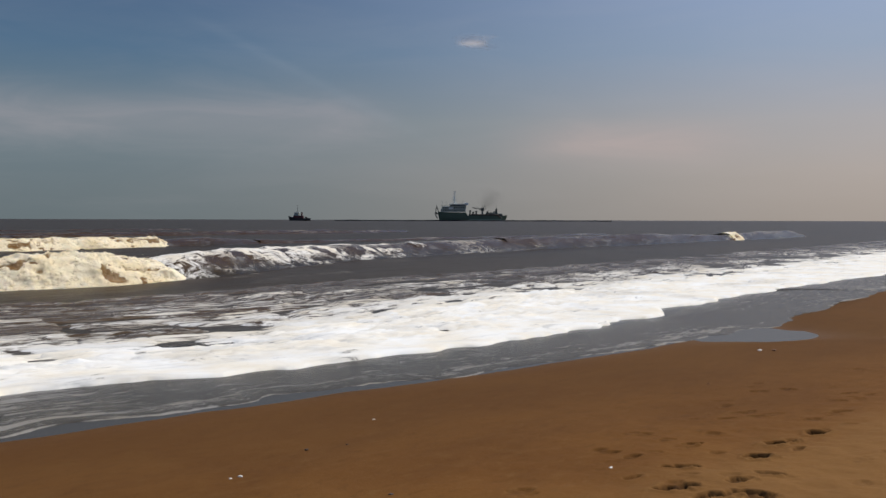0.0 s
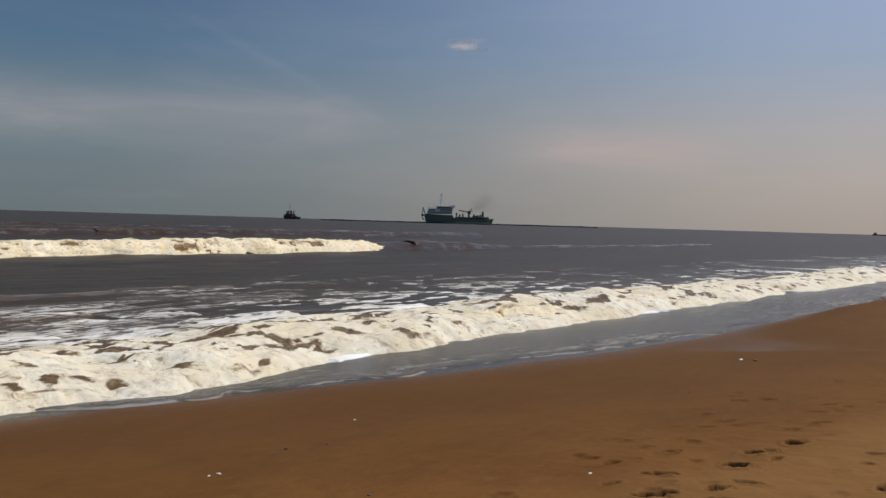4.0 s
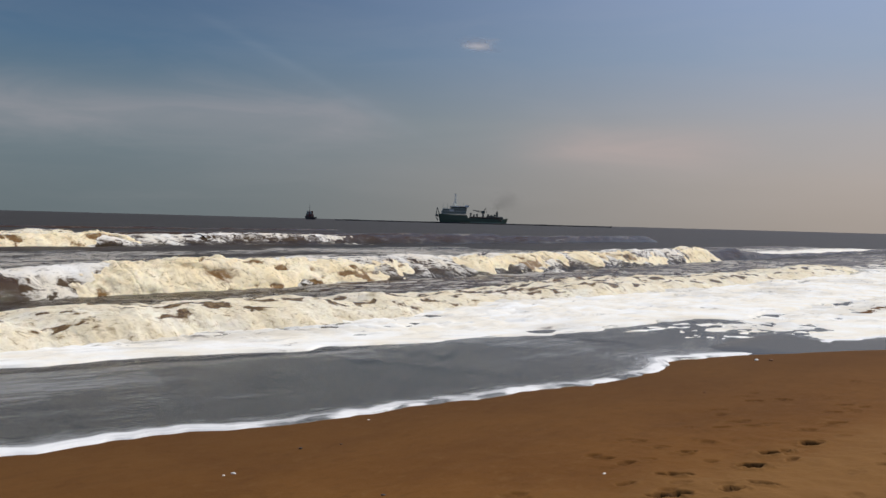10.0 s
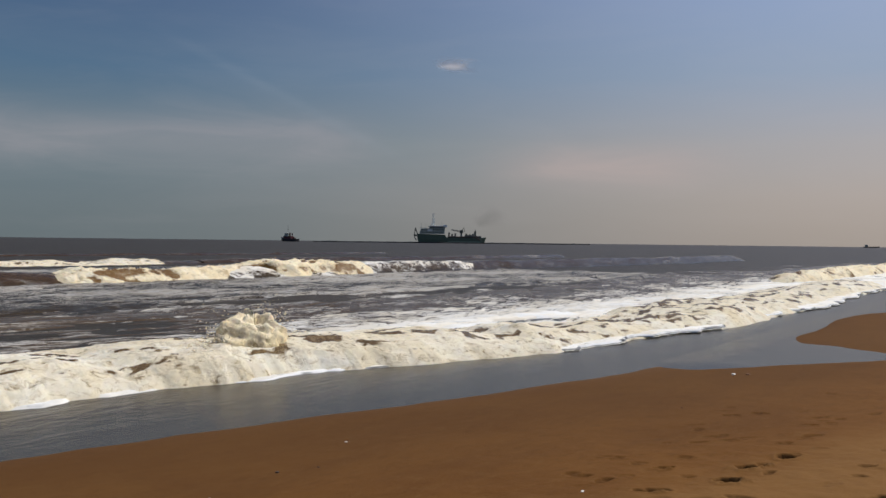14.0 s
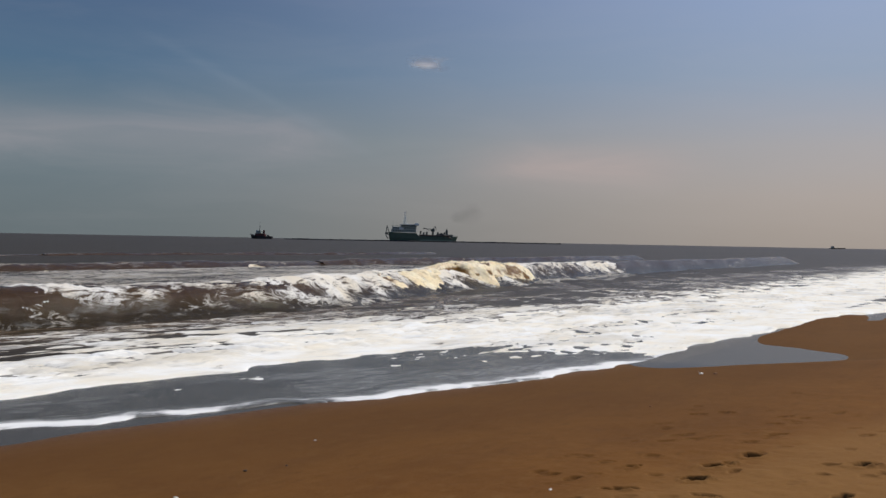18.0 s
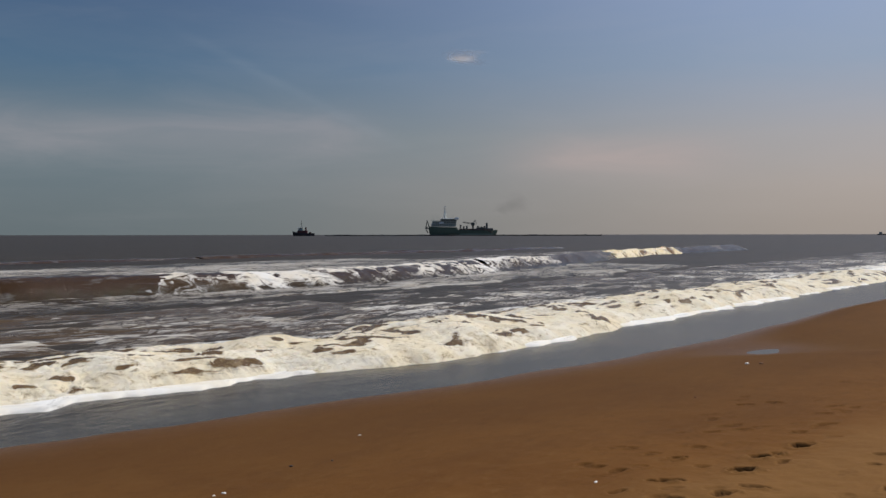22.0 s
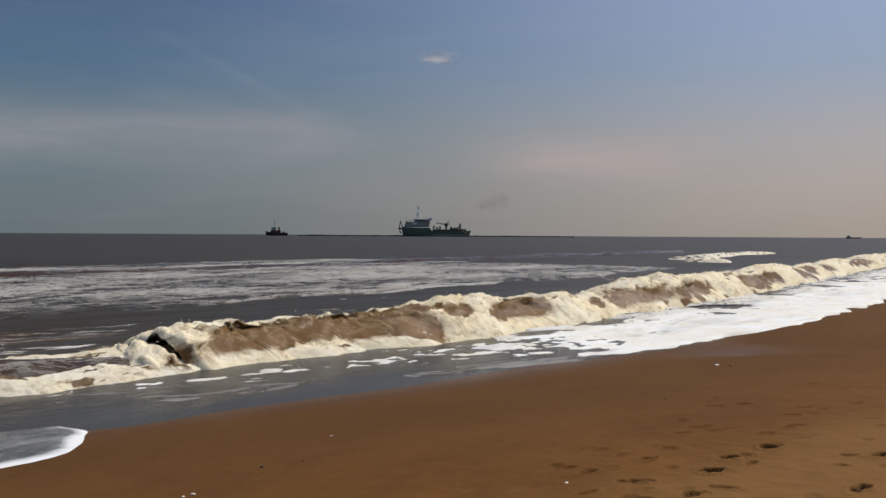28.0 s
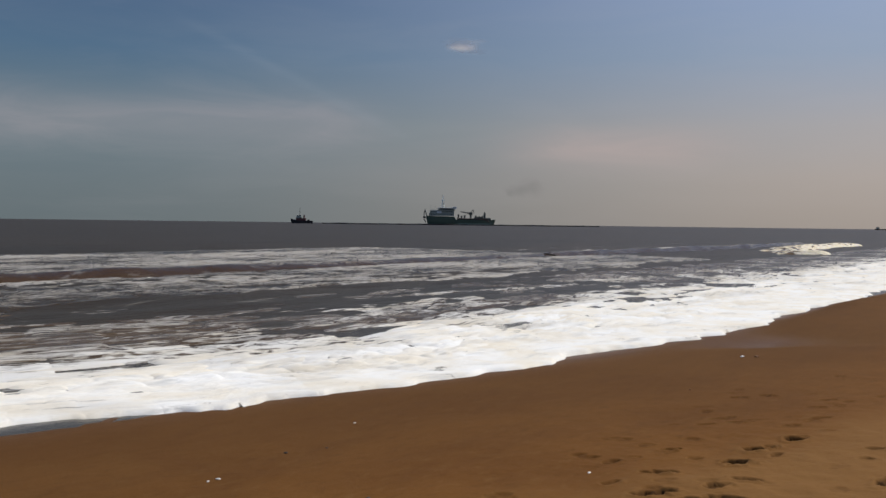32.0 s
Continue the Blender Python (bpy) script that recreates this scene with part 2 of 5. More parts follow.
def film_look(nt):
    """A thin sheet of water over sand: grey, ruffled, veiled with fine streaks of foam behind a white lip."""
    cover = node(nt, "ShaderNodeAttribute")
    cover.attribute_name = "cover"
    at = node(nt, "ShaderNodeAttribute")
    at.attribute_name = "flow"
    v, k = at.outputs["Vector"], cover.outputs["Fac"]
    streak = noise_at(nt, mapped(nt, v, 0.9, 2.6, 1.0), 2.6, 7.0, 0.72, 0.7)
    veil = noise_at(nt, mapped(nt, v, 0.30, 0.55, 1.0), 1.1, 5.0, 0.6, 0.8)
    fine = noise_at(nt, mapped(nt, v, 3.0, 7.0, 1.0), 4.0, 4.0, 0.7, 0.3)
    m = calc(nt, "ADD", calc(nt, "MULTIPLY", streak, 0.75), calc(nt, "ADD", calc(nt, "MULTIPLY", veil, 0.5), calc(nt, "MULTIPLY", calc(nt, "SUBTRACT", k, 0.45), 0.7)))
    c = blend(nt, span(nt, fine, 0.35, 0.7), (0.052, 0.048, 0.038, 1), (0.090, 0.085, 0.072, 1))
    c = blend(nt, calc(nt, "MULTIPLY", span(nt, m, 0.60, 0.88), 0.45), c, (0.46, 0.46, 0.45, 1))
    lip = span(nt, calc(nt, "ADD", k, calc(nt, "MULTIPLY", calc(nt, "SUBTRACT", streak, 0.5), 0.5)), 0.64, 0.94)
    c = blend(nt, lip, c, (0.84, 0.83, 0.80, 1))
    n = bump(nt, streak, 0.35, 0.03)
    n = bump(nt, fine, 0.25, 0.01, n)
    return principled(nt, c, span(nt, lip, 0.0, 1.0, 0.22, 0.7), n, 0.0, **{"IOR": 1.33, "Specular IOR Level": 0.2})


def paint_look(color, rough=0.5, wear=0.25, metal=0.0):
    def build(nt):
        g = node(nt, "ShaderNodeTexCoord").outputs["Object"]
        a = noise_at(nt, g, 0.35, 6.0, 0.65)
        b = noise_at(nt, mapped(nt, g, 1.0, 1.0, 0.12), 1.4, 5.0, 0.7)
        c = blend(nt, calc(nt, "MULTIPLY", span(nt, a, 0.5, 0.75), wear), (*color, 1), (color[0] * 0.5 + 0.03, color[1] * 0.45 + 0.015, color[2] * 0.4 + 0.01, 1))
        c = blend(nt, calc(nt, "MULTIPLY", span(nt, b, 0.55, 0.7), wear), c, (color[0] * 0.55, color[1] * 0.5, color[2] * 0.45, 1))
        return principled(nt, c, rough, bump(nt, b, 0.1, 0.02), metal)
    return build


def vapour_look(color, density, grow, scale=1.0):
    """Thin cloud or smoke, densest in the middle of each sheet and torn towards its rim."""
    def build(nt):
        g = node(nt, "ShaderNodeTexCoord").outputs["Object"]
        at = node(nt, "ShaderNodeAttribute")
        at.attribute_name = "cover"
        torn = noise_at(nt, g, scale, 6.0, 0.62, 0.5)
        a = span(nt, calc(nt, "ADD", at.outputs["Fac"], calc(nt, "MULTIPLY", calc(nt, "SUBTRACT", torn, 0.5), grow)), 0.1, 0.95, 0.0, density)
        lit = node(nt, "ShaderNodeBsdfDiffuse", {"Color": (*color, 1)}).outputs[0]
        thru = node(nt, "ShaderNodeBsdfTranslucent", {"Color": (*color, 1)}).outputs[0]
        body = node(nt, "ShaderNodeMixShader", {0: 0.5, 1: lit, 2: thru}).outputs[0]
        clear = node(nt, "ShaderNodeBsdfTransparent").outputs[0]
        return node(nt, "ShaderNodeMixShader", {0: a, 1: clear, 2: body}).outputs[0]
    return build


SAND = material("damp_sand", sand_look)
SEA = material("muddy_sea", sea_look)
SWELL = material("brown_swell", surf_look((0.054, 0.030, 0.0125), (0.74, 0.71, 0.65), 1.6, 0.0, 0.6, 1.5, True, 0.0, 0.2, True))
ROLLER = material("cream_froth", surf_look((0.17, 0.090, 0.026), (0.92, 0.82, 0.60), 3.6, 0.3, 1.0, 1.0, False, 0.5))
TUMBLE = material("tumbled_froth", surf_look((0.13, 0.08, 0.034), (0.84, 0.78, 0.63), 4.2, 0.15, 1.0, 1.3, False, 0.5))
FROTH = material("white_froth", surf_look((0.078, 0.055, 0.032), (0.93, 0.92, 0.87), 2.4, 0.0, 0.80, 1.5, True, 0.0, 0.16))
FILM = material("thin_wash", film_look)
FACE = material("lace_on_swell", surf_look((0.070, 0.043, 0.020), (0.88, 0.86, 0.81), 2.2, 0.0, 0.9, 1.5, True, 0.0, 0.15, True))
LACE = material("foam_lace", surf_look((0.037, 0.0255, 0.0102), (0.80, 0.78, 0.74), 6.5, 0.0, 0.55, 1.5, True, 0.0, 0.15))
CLEAN = material("clear_wash", surf_look((0.070, 0.062, 0.049), (0.74, 0.73, 0.71), 9.0, 0.0, 0.3, 1.6, False, 0.0, 0.13))


# ---- shapes ----
def hashed(ix, iy, iz, seed):
    n = (ix * 374761393 + iy * 668265263 + iz * 2147483647 + seed * 1274126177) & 0xFFFFFFFF
    n = ((n ^ (n >> 13)) * 1274126177) & 0xFFFFFFFF
    return ((n ^ (n >> 16)) & 0xFFFF) / 32767.5 - 1.0


def rough(x, y, z=0.0, seed=0):
    """Smooth value noise from -1 to 1 on arrays."""
    x, y, z = np.broadcast_arrays(np.asarray(x, float), np.asarray(y, float), np.asarray(z, float))
    ix, iy, iz = (np.floor(a).astype(np.int64) for a in (x, y, z))
    fx, fy, fz = x - ix, y - iy, z - iz
    fx, fy, fz = (a * a * (3 - 2 * a) for a in (fx, fy, fz))
    total = 0
    for dx in (0, 1):
        for dy in (0, 1):
            for dz in (0, 1):
                w = (fx if dx else 1 - fx) * (fy if dy else 1 - fy) * (fz if dz else 1 - fz)
                total = total + w * hashed(ix + dx, iy + dy, iz + dz, seed)
    return total


def fbm(x, y, z=0.0, seed=0, octaves=4, gain=0.5):
    total, amp, f = 0, 1.0, 1.0
    for o in range(octaves):
        total = total + amp * rough(np.asarray(x) * f, np.asarray(y) * f, np.asarray(z) * f, seed + o)
        amp, f = amp * gain, f * 2.03
    return total


def clumps(x, y, seed=0):
    """Rounded lumps side by side: 1 on top of each, 0 in the creases between."""
    x, y = np.broadcast_arrays(np.asarray(x, float), np.asarray(y, float))
    ix, iy = np.floor(x).astype(np.int64), np.floor(y).astype(np.int64)
    best = np.full(x.shape, 9.0)
    for dx in (-1, 0, 1):
        for dy in (-1, 0, 1):
            jx, jy = ix + dx, iy + dy
            px, py = jx + 0.5 + 0.42 * hashed(jx, jy, 3, seed), jy + 0.5 + 0.42 * hashed(jx, jy, 7, seed + 1)
            best = np.minimum(best, (x - px) ** 2 + (y - py) ** 2)
    return np.sqrt(np.clip(1 - best / 0.75, 0, 1))


def billow(x, s, seed):
    """Tumbling froth: lumps on lumps on lumps, drawn together by a slow warp."""
    wx, ws = x + 0.35 * fbm(x * 0.8, s * 0.8, 0, seed + 60, 2), s + 0.35 * fbm(x * 0.8, s * 0.8, 0, seed + 63, 2)
    return clumps(wx * 0.55, ws * 1.4, seed), clumps(wx * 1.4, ws * 2.9, seed + 5), clumps(wx * 3.4, ws * 6.0, seed + 9), clumps(wx * 8.0, ws * 11.0, seed + 13)


def sheet_mesh(name, px, py, pz, mat, smooth=True, cover=None, flow=None):
    """A mesh from grids of places."""
    rows_n, cols_n = px.shape
    me = bpy.data.meshes.new(name)
    verts = np.stack([px, py, pz], -1).reshape(-1, 3)
    idx = np.arange(rows_n * cols_n).reshape(rows_n, cols_n)
    quads = np.stack([idx[:-1, :-1], idx[:-1, 1:], idx[1:, 1:], idx[1:, :-1]], -1).reshape(-1, 4)
    me.vertices.add(len(verts))
    me.vertices.foreach_set("co", verts.ravel())
    me.loops.add(quads.size)
    me.loops.foreach_set("vertex_index", quads.ravel())
    me.polygons.add(len(quads))
    me.polygons.foreach_set("loop_start", np.arange(len(quads)) * 4)
    me.update(calc_edges=True)
    me.polygons.foreach_set("use_smooth", np.full(len(quads), smooth))
    if cover is not None:
        a = me.attributes.new("cover", "FLOAT", "POINT")
        a.data.foreach_set("value", np.asarray(cover, float).ravel())
    if flow is not None:
        a = me.attributes.new("flow", "FLOAT_VECTOR", "POINT")
        a.data.foreach_set("vector", np.stack(flow, -1).reshape(-1).astype(float))
    me.materials.append(mat)
    me.update()
    return me


def steps(stops):
    """Coordinates that run through (start, end, spacing, growth) stretches."""
    out = []
    for a, b, s, g in stops:
        v, d = a, s
        while v < b - 1e-6:
            out.append(v)
            v += d
            d = max(d * g, 0.4) if g < 1 else d * g
        last = b
    out.append(last)
    return np.array(out)


# ---- the beach ----
SHORE_X = [-200, 0, 5, 7, 9, 12, 15, 19, 25, 34, 46, 62, 90, 400]
SHORE_Y = [14, 9.8, 8.95, 8.5, 7.95, 7.1, 6.5, 5.95, 5.6, 4.8, 4.4, 4.2, 4.0, 4.0]
PRINTS = [(7.32, 2.10), (7.92, 2.12), (8.47, 1.96), (6.12, 2.32), (7.56, 2.74), (6.71, 2.51), (6.90, 2.98), (6.98, 3.22), (6.19, 1.87), (6.78, 1.89), (6.26, 2.69), (9.68, 2.01), (10.30, 2.20), (9.14, 2.15), (8.09, 2.74), (7.66, 2.99), (8.89, 2.88), (7.71, 1.92), (8.39, 1.07), (7.14, 1.04), (6.40, 0.89), (10.91, 2.00), (13.02, 2.50), (9.93, 1.25), (9.56, 2.04), (6.1, 1.75), (6.0, 2.05), (6.5, 2.0)]
DEEP = [0.060, 0.055, 0.055, 0.040, 0.022, 0.030, 0.016, 0.014, 0.030, 0.020, 0.016, 0.014, 0.012, 0.012, 0.010, 0.010, 0.010, 0.016, 0.045, 0.040, 0.042, 0.012, 0.014, 0.012, 0.010, 0.032, 0.030, 0.030]


def sand_height(x, y):
    """The beach: a gentle slope from the shore line, with a shallow runnel and a low spit."""
    x, y = np.asarray(x, float), np.asarray(y, float)
    s = np.interp(x, SHORE_X, SHORE_Y) - y
    z = 0.15 + np.where(s > 0, 0.055 * s, 0.07 * s)
    z = np.where(s > 9, 0.645 + 0.02 * (s - 9), z)
    z = np.clip(z, -2.5, 2.2)
    d = x + 0.8 * y - 21.2
    reach = np.clip((5.9 - y) / 1.2, 0, 1) * np.clip((y + 2) / 3, 0, 1)
    z = z - 0.085 * np.exp(-(d / np.where(d < 0, 1.0, 2.0)) ** 2) * reach
    z = z + 0.07 * np.exp(-((y - 4.8) / 0.75) ** 2) * np.clip((x - 19) / 3.5, 0, 1) * np.clip((60 - x) / 20, 0, 1)
    z = z + 0.07 * np.exp(-(((x - 29) / 3.0) ** 2 + ((y - 5.0) / 0.7) ** 2))
    return z


def build_beach():
    xs = steps([(-1500, -30, 300, 0.8), (-30, 3.6, 1.2, 0.97), (3.6, 5.4, 0.034, 1), (5.4, 9.2, 0.014, 1), (9.2, 11.2, 0.024, 1), (11.2, 40, 0.05, 1.015), (40, 4000, 0.8, 1.12)])
    ys = steps([(-1500, -20, 300, 0.8), (-20, 0.2, 0.9, 0.95), (0.2, 0.6, 0.034, 1), (0.6, 3.4, 0.014, 1), (3.4, 4.2, 0.034, 1), (4.2, 13, 0.05, 1.01), (13, 60, 0.4, 1.1)])
    gx, gy = np.meshgrid(xs, ys)
    z = sand_height(gx, gy)
    near = np.exp(-np.maximum(np.abs(gx - 10) - 25, 0) / 10) * np.exp(-np.maximum(np.abs(gy - 3) - 9, 0) / 4)
    dry = np.clip((z - 0.22) / 0.2, 0, 1)
    z += near * ((0.003 + 0.005 * dry) * fbm(gx * 0.9, gy * 1.4, 0, 3, 3) + 0.0025 * dry * fbm(gx * 4, gy * 5, 0, 9, 3))
    # scuffed, trodden sand round the prints
    trodden = np.exp(-(((gx - 7.4) / 2.4) ** 2 + ((gy - 1.9) / 1.3) ** 2))
    z += trodden * (0.010 * fbm(gx * 4, gy * 4, 0, 21, 4) + 0.010 * np.clip(clumps(gx * 5, gy * 5, 22) - 0.55, 0, 1) * np.clip(fbm(gx * 1.2, gy * 1.2, 0, 23, 2), 0, 1))
    dug_shade = np.zeros_like(z)
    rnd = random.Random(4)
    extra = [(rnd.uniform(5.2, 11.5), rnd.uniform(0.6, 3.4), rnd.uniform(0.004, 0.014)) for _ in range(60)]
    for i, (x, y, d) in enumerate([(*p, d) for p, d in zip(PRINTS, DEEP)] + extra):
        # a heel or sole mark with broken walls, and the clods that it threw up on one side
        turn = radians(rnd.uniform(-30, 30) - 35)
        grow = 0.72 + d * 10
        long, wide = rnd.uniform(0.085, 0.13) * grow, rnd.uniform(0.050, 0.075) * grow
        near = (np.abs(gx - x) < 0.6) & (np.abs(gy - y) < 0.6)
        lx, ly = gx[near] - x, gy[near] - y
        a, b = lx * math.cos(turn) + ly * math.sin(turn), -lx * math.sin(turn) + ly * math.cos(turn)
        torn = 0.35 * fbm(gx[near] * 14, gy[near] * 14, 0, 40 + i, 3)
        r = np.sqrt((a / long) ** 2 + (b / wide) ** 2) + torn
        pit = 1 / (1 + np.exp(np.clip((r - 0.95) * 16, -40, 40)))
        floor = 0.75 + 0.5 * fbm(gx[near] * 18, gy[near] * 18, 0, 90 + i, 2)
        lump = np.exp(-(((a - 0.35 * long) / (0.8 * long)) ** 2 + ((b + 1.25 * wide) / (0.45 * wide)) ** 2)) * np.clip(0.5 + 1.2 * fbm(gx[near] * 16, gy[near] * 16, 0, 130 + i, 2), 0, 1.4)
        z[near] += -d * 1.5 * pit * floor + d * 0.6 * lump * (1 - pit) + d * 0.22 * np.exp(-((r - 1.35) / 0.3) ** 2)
        # pits and clods carry painted shade along with the tone of damp turned-up sand
        dug_shade[near] = np.maximum(dug_shade[near], np.clip(pit * 1.1 + 0.6 * lump, 0, 1) * min(1.0, d / 0.04))
    ob = new("ground", sheet_mesh("ground", gx, gy, z, SAND, True, dug_shade))
    return tagged(ob, "smooth damp brown sand beach with scattered footprints", "beach", kind="structure")


def build_pebbles():
    specs = [(14.95, 4.33, 0.030, "white"), (15.0, 4.12, 0.028, "brown"), (5.0, 5.32, 0.014, "white"), (5.98, 5.55, 0.014, "dark"), (6.46, 2.95, 0.012, "white"), (11.1, 3.81, 0.014, "brown"),
             (7.43, 5.98, 0.012, "white"), (5.08, 3.94, 0.014, "dark"), (4.91, 5.33, 0.010, "white"), (6.31, 5.38, 0.010, "dark")]
    looks = {"white": (material("shell_white", paint_look((0.72, 0.68, 0.6), 0.6)), "small bleached shell lying on the sand", "shell"),
             "brown": (material("wood_brown", paint_look((0.16, 0.07, 0.03), 0.8)), "small dark red-brown scrap of driftwood on the sand", "driftwood"),
             "dark": (material("stone_dark", paint_look((0.045, 0.035, 0.03), 0.7)), "small dark pebble half sunk in damp sand", "pebble")}
    for i, (x, y, r, look_of) in enumerate(specs):
        bm = bmesh.new()
        bmesh.ops.create_icosphere(bm, subdivisions=2, radius=r)
        for v in bm.verts:
            v.co *= 1 + 0.3 * noise.noise(v.co * 60 + Vector((i * 3, 0, 0)))
            v.co.x *= 1.7 if look_of != "dark" else 1.2
            v.co.z *= 0.55
        me = bpy.data.meshes.new("pebble")
        bm.to_mesh(me)
        bm.free()
        mat, label, cat = looks[look_of]
        me.materials.append(mat)
        ob = new({"white": "shell", "brown": "driftwood", "dark": "pebble"}[look_of], me)
        ob.matrix_world = pose(x, y, float(sand_height(x, y)) + r * 0.25, 0, 0, i * 47)
        tagged(ob, label, cat)


# ---- the sea ----
LEVEL_T = [0, 1, 2, 3, 4.5, 7, 10, 12, 14, 17, 19, 21, 24, 26.5, 28, 30, 32]
LEVEL_Z = [0.170, 0.165, 0.155, 0.145, 0.135, 0.150, 0.190, 0.190, 0.180, 0.150, 0.135, 0.130, 0.130, 0.125, 0.110, 0.115, 0.125]
DRIFT = 0.7


def level(t):
    return float(np.interp(t, LEVEL_T, LEVEL_Z))


def build_sea():
    xs = steps([(-3000, -40, 600, 0.75), (-40, 2, 2.5, 0.93), (2, 45, 0.30, 1.004), (45, 4600, 0.6, 1.07)])
    ys = steps([(-26, 60, 0.25, 1.003), (60, 4700, 0.7, 1.07)])
    gx, gy = np.meshgrid(xs, ys)
    deep = np.clip((gy + 8) / 26, 0.06, 1) * np.exp(-np.maximum(np.hypot(gx, gy) - 150, 0) / 120)
    z = deep * (0.055 * fbm(gx * 0.16, gy * 0.42, 0, 5, 3) + 0.030 * fbm(gx * 0.7, gy * 1.5, 0, 6, 3))
    ob = new("water", sheet_mesh("water", gx, gy, z, SEA))
    tagged(ob, "muddy grey-brown sea with low choppy ripples", "sea", kind="structure")
    return ob


POOL_T = [0, 4.5, 6.5, 10, 12, 14, 17, 20, 21.5, 23, 32]
POOL_Z = [0.05, 0.05, 0.262, 0.270, 0.268, 0.250, 0.242, 0.236, 0.20, 0.08, 0.05]


# A runnel behind the spit holds a film of water for a while.
def build_pool():
    xs, ys = np.linspace(14.5, 46, 90), np.linspace(0.5, 7.6, 50)
    gx, gy = np.meshgrid(xs, ys)
    z = 0.002 * rough(gx, gy * 2) - 0.12 * np.clip((16.2 - gx) / 2, 0, 1) - 0.15 * np.clip((gy - 5.2) / 2, 0, 1)
    ob = new("water", sheet_mesh("pool", gx, gy, z, SEA))
    return tagged(ob, "thin still film of seawater lying in a beach runnel", "water", kind="structure")


# ---- the waves ----
STATIONS = [5, 7, 9, 12, 15, 19, 25, 34, 46, 62, 90]
EDGES = [3.6 * 1.118 ** i for i in range(-2, 33)]
# Each wave: the foot of its front at the stations, time by time.
OLD_FRONT = [
    (0, [10.9, 10.6, 9.9, 8.8, 8.2, 8.4, 8.4, 7.5, 6.8, 6.4, 6.0]),
    (1, [11.0, 10.9, 9.8, 8.5, 7.9, 8.3, 8.4, 7.4, 6.3, 6.1, 5.8]),
    (2, [10.7, 10.6, 9.6, 8.6, 8.1, 8.2, 7.8, 7.0, 6.3, 6.1, 5.8]),
    (4, [9.6, 9.2, 8.8, 8.2, 8.0, 7.8, 7.4, 6.8, 6.3, 6.1, 5.8]),
]
RUNUP = [
    (0, [8.5, 8.2, 7.8, 6.8, 6.1, 5.4, 5.2, 4.9, 4.4, 4.2, 4.0]),
    (1, [8.8, 8.2, 7.6, 7.0, 6.2, 5.5, 6.0, 5.2, 4.4, 4.2, 4.0]),
    (2, [8.9, 8.4, 7.7, 7.0, 6.4, 5.7, 6.0, 5.2, 4.4, 4.2, 4.0]),
    (3, [9.1, 8.5, 8.0, 7.5, 6.7, 6.0, 6.2, 5.2, 4.4, 4.2, 4.0]),
    (4.5, [9.2, 8.6, 8.1, 7.8, 6.8, 6.6, 6.0, 5.2, 4.4, 4.2, 4.0]),
]
A_NEAR = [
    (0, [28.0, 28.0, 28.0, 28.0, 27.5, 26.0, 27.3, 31.3, 33.6, 34.1, 32.0]),
    (1, [22.3, 22.3, 22.3, 22.0, 21.0, 20.3, 22.0, 24.9, 28.8, 29.2, 25.0]),
    (2, [13.7, 13.7, 13.7, 13.3, 12.5, 12.1, 11.8, 11.0, 12.5, 16.0, 19.5]),
    (3, [10.5, 10.3, 10.8, 10.6, 10.6, 9.8, 9.4, 9.0, 7.9, 9.0, 15.0]),
    (4, [9.9, 9.4, 9.0, 9.5, 9.7, 9.5, 9.0, 8.7, 7.6, 7.4, 7.0]),
    (4.5, [9.6, 9.0, 8.4, 8.7, 9.4, 9.1, 8.8, 8.4, 7.6, 7.2, 6.8]),
]
A_WASH = [
    (7, [7.4, 6.6, 6.0, 5.4, 5.3, 4.7, 4.2, 3.6, 3.4, 3.4, 3.4]),
    (8, [7.3, 6.4, 5.8, 5.2, 5.4, 4.0, 3.5, 3.4, 3.4, 3.4, 3.4]),
    (9, [7.3, 6.4, 5.8, 5.1, 5.5, 3.5, 3.3, 3.3, 3.3, 3.3, 3.3]),
    (10, [7.3, 6.6, 5.9, 5.1, 5.5, 3.4, 3.2, 3.2, 3.2, 3.2, 3.2]),
    (11, [7.5, 6.8, 6.3, 5.5, 5.8, 3.6, 3.2, 3.2, 3.2, 3.2, 3.2]),
    (13, [7.9, 7.3, 6.7, 6.1, 6.2, 4.2, 3.5, 3.5, 3.5, 3.5, 3.5]),
    (16, [8.4, 7.9, 7.4, 6.9, 6.6, 5.2, 4.5, 4.5, 4.5, 4.5, 4.5]),
]
C_NEAR = [
    (7, [16.5, 16.5, 16.5, 16.5, 16.5, 16.0, 15.5, 15.0, 15.0, 15.0, 15.0]),
    (9, [13.2, 13.2, 13.3, 13.7, 13.3, 12.7, 12.1, 11.8, 11.8, 11.8, 11.8]),
    (10, [13.0, 13.0, 13.0, 12.8, 12.5, 12.4, 11.8, 10.7, 9.9, 9.9, 9.9]),
    (11, [10.9, 10.9, 11.0, 11.8, 11.8, 10.3, 9.6, 8.9, 8.2, 8.0, 8.0]),
    (12, [10.8, 10.5, 10.3, 10.0, 10.1, 10.0, 9.7, 9.0, 7.9, 7.7, 7.7]),
    (13, [10.7, 10.5, 10.2, 9.8, 9.1, 8.5, 8.4, 8.3, 8.1, 8.1, 8.1]),
    (14, [10.8, 10.8, 10.5, 10.0, 8.6, 7.8, 7.1, 7.1, 7.5, 7.6, 7.6]),
]
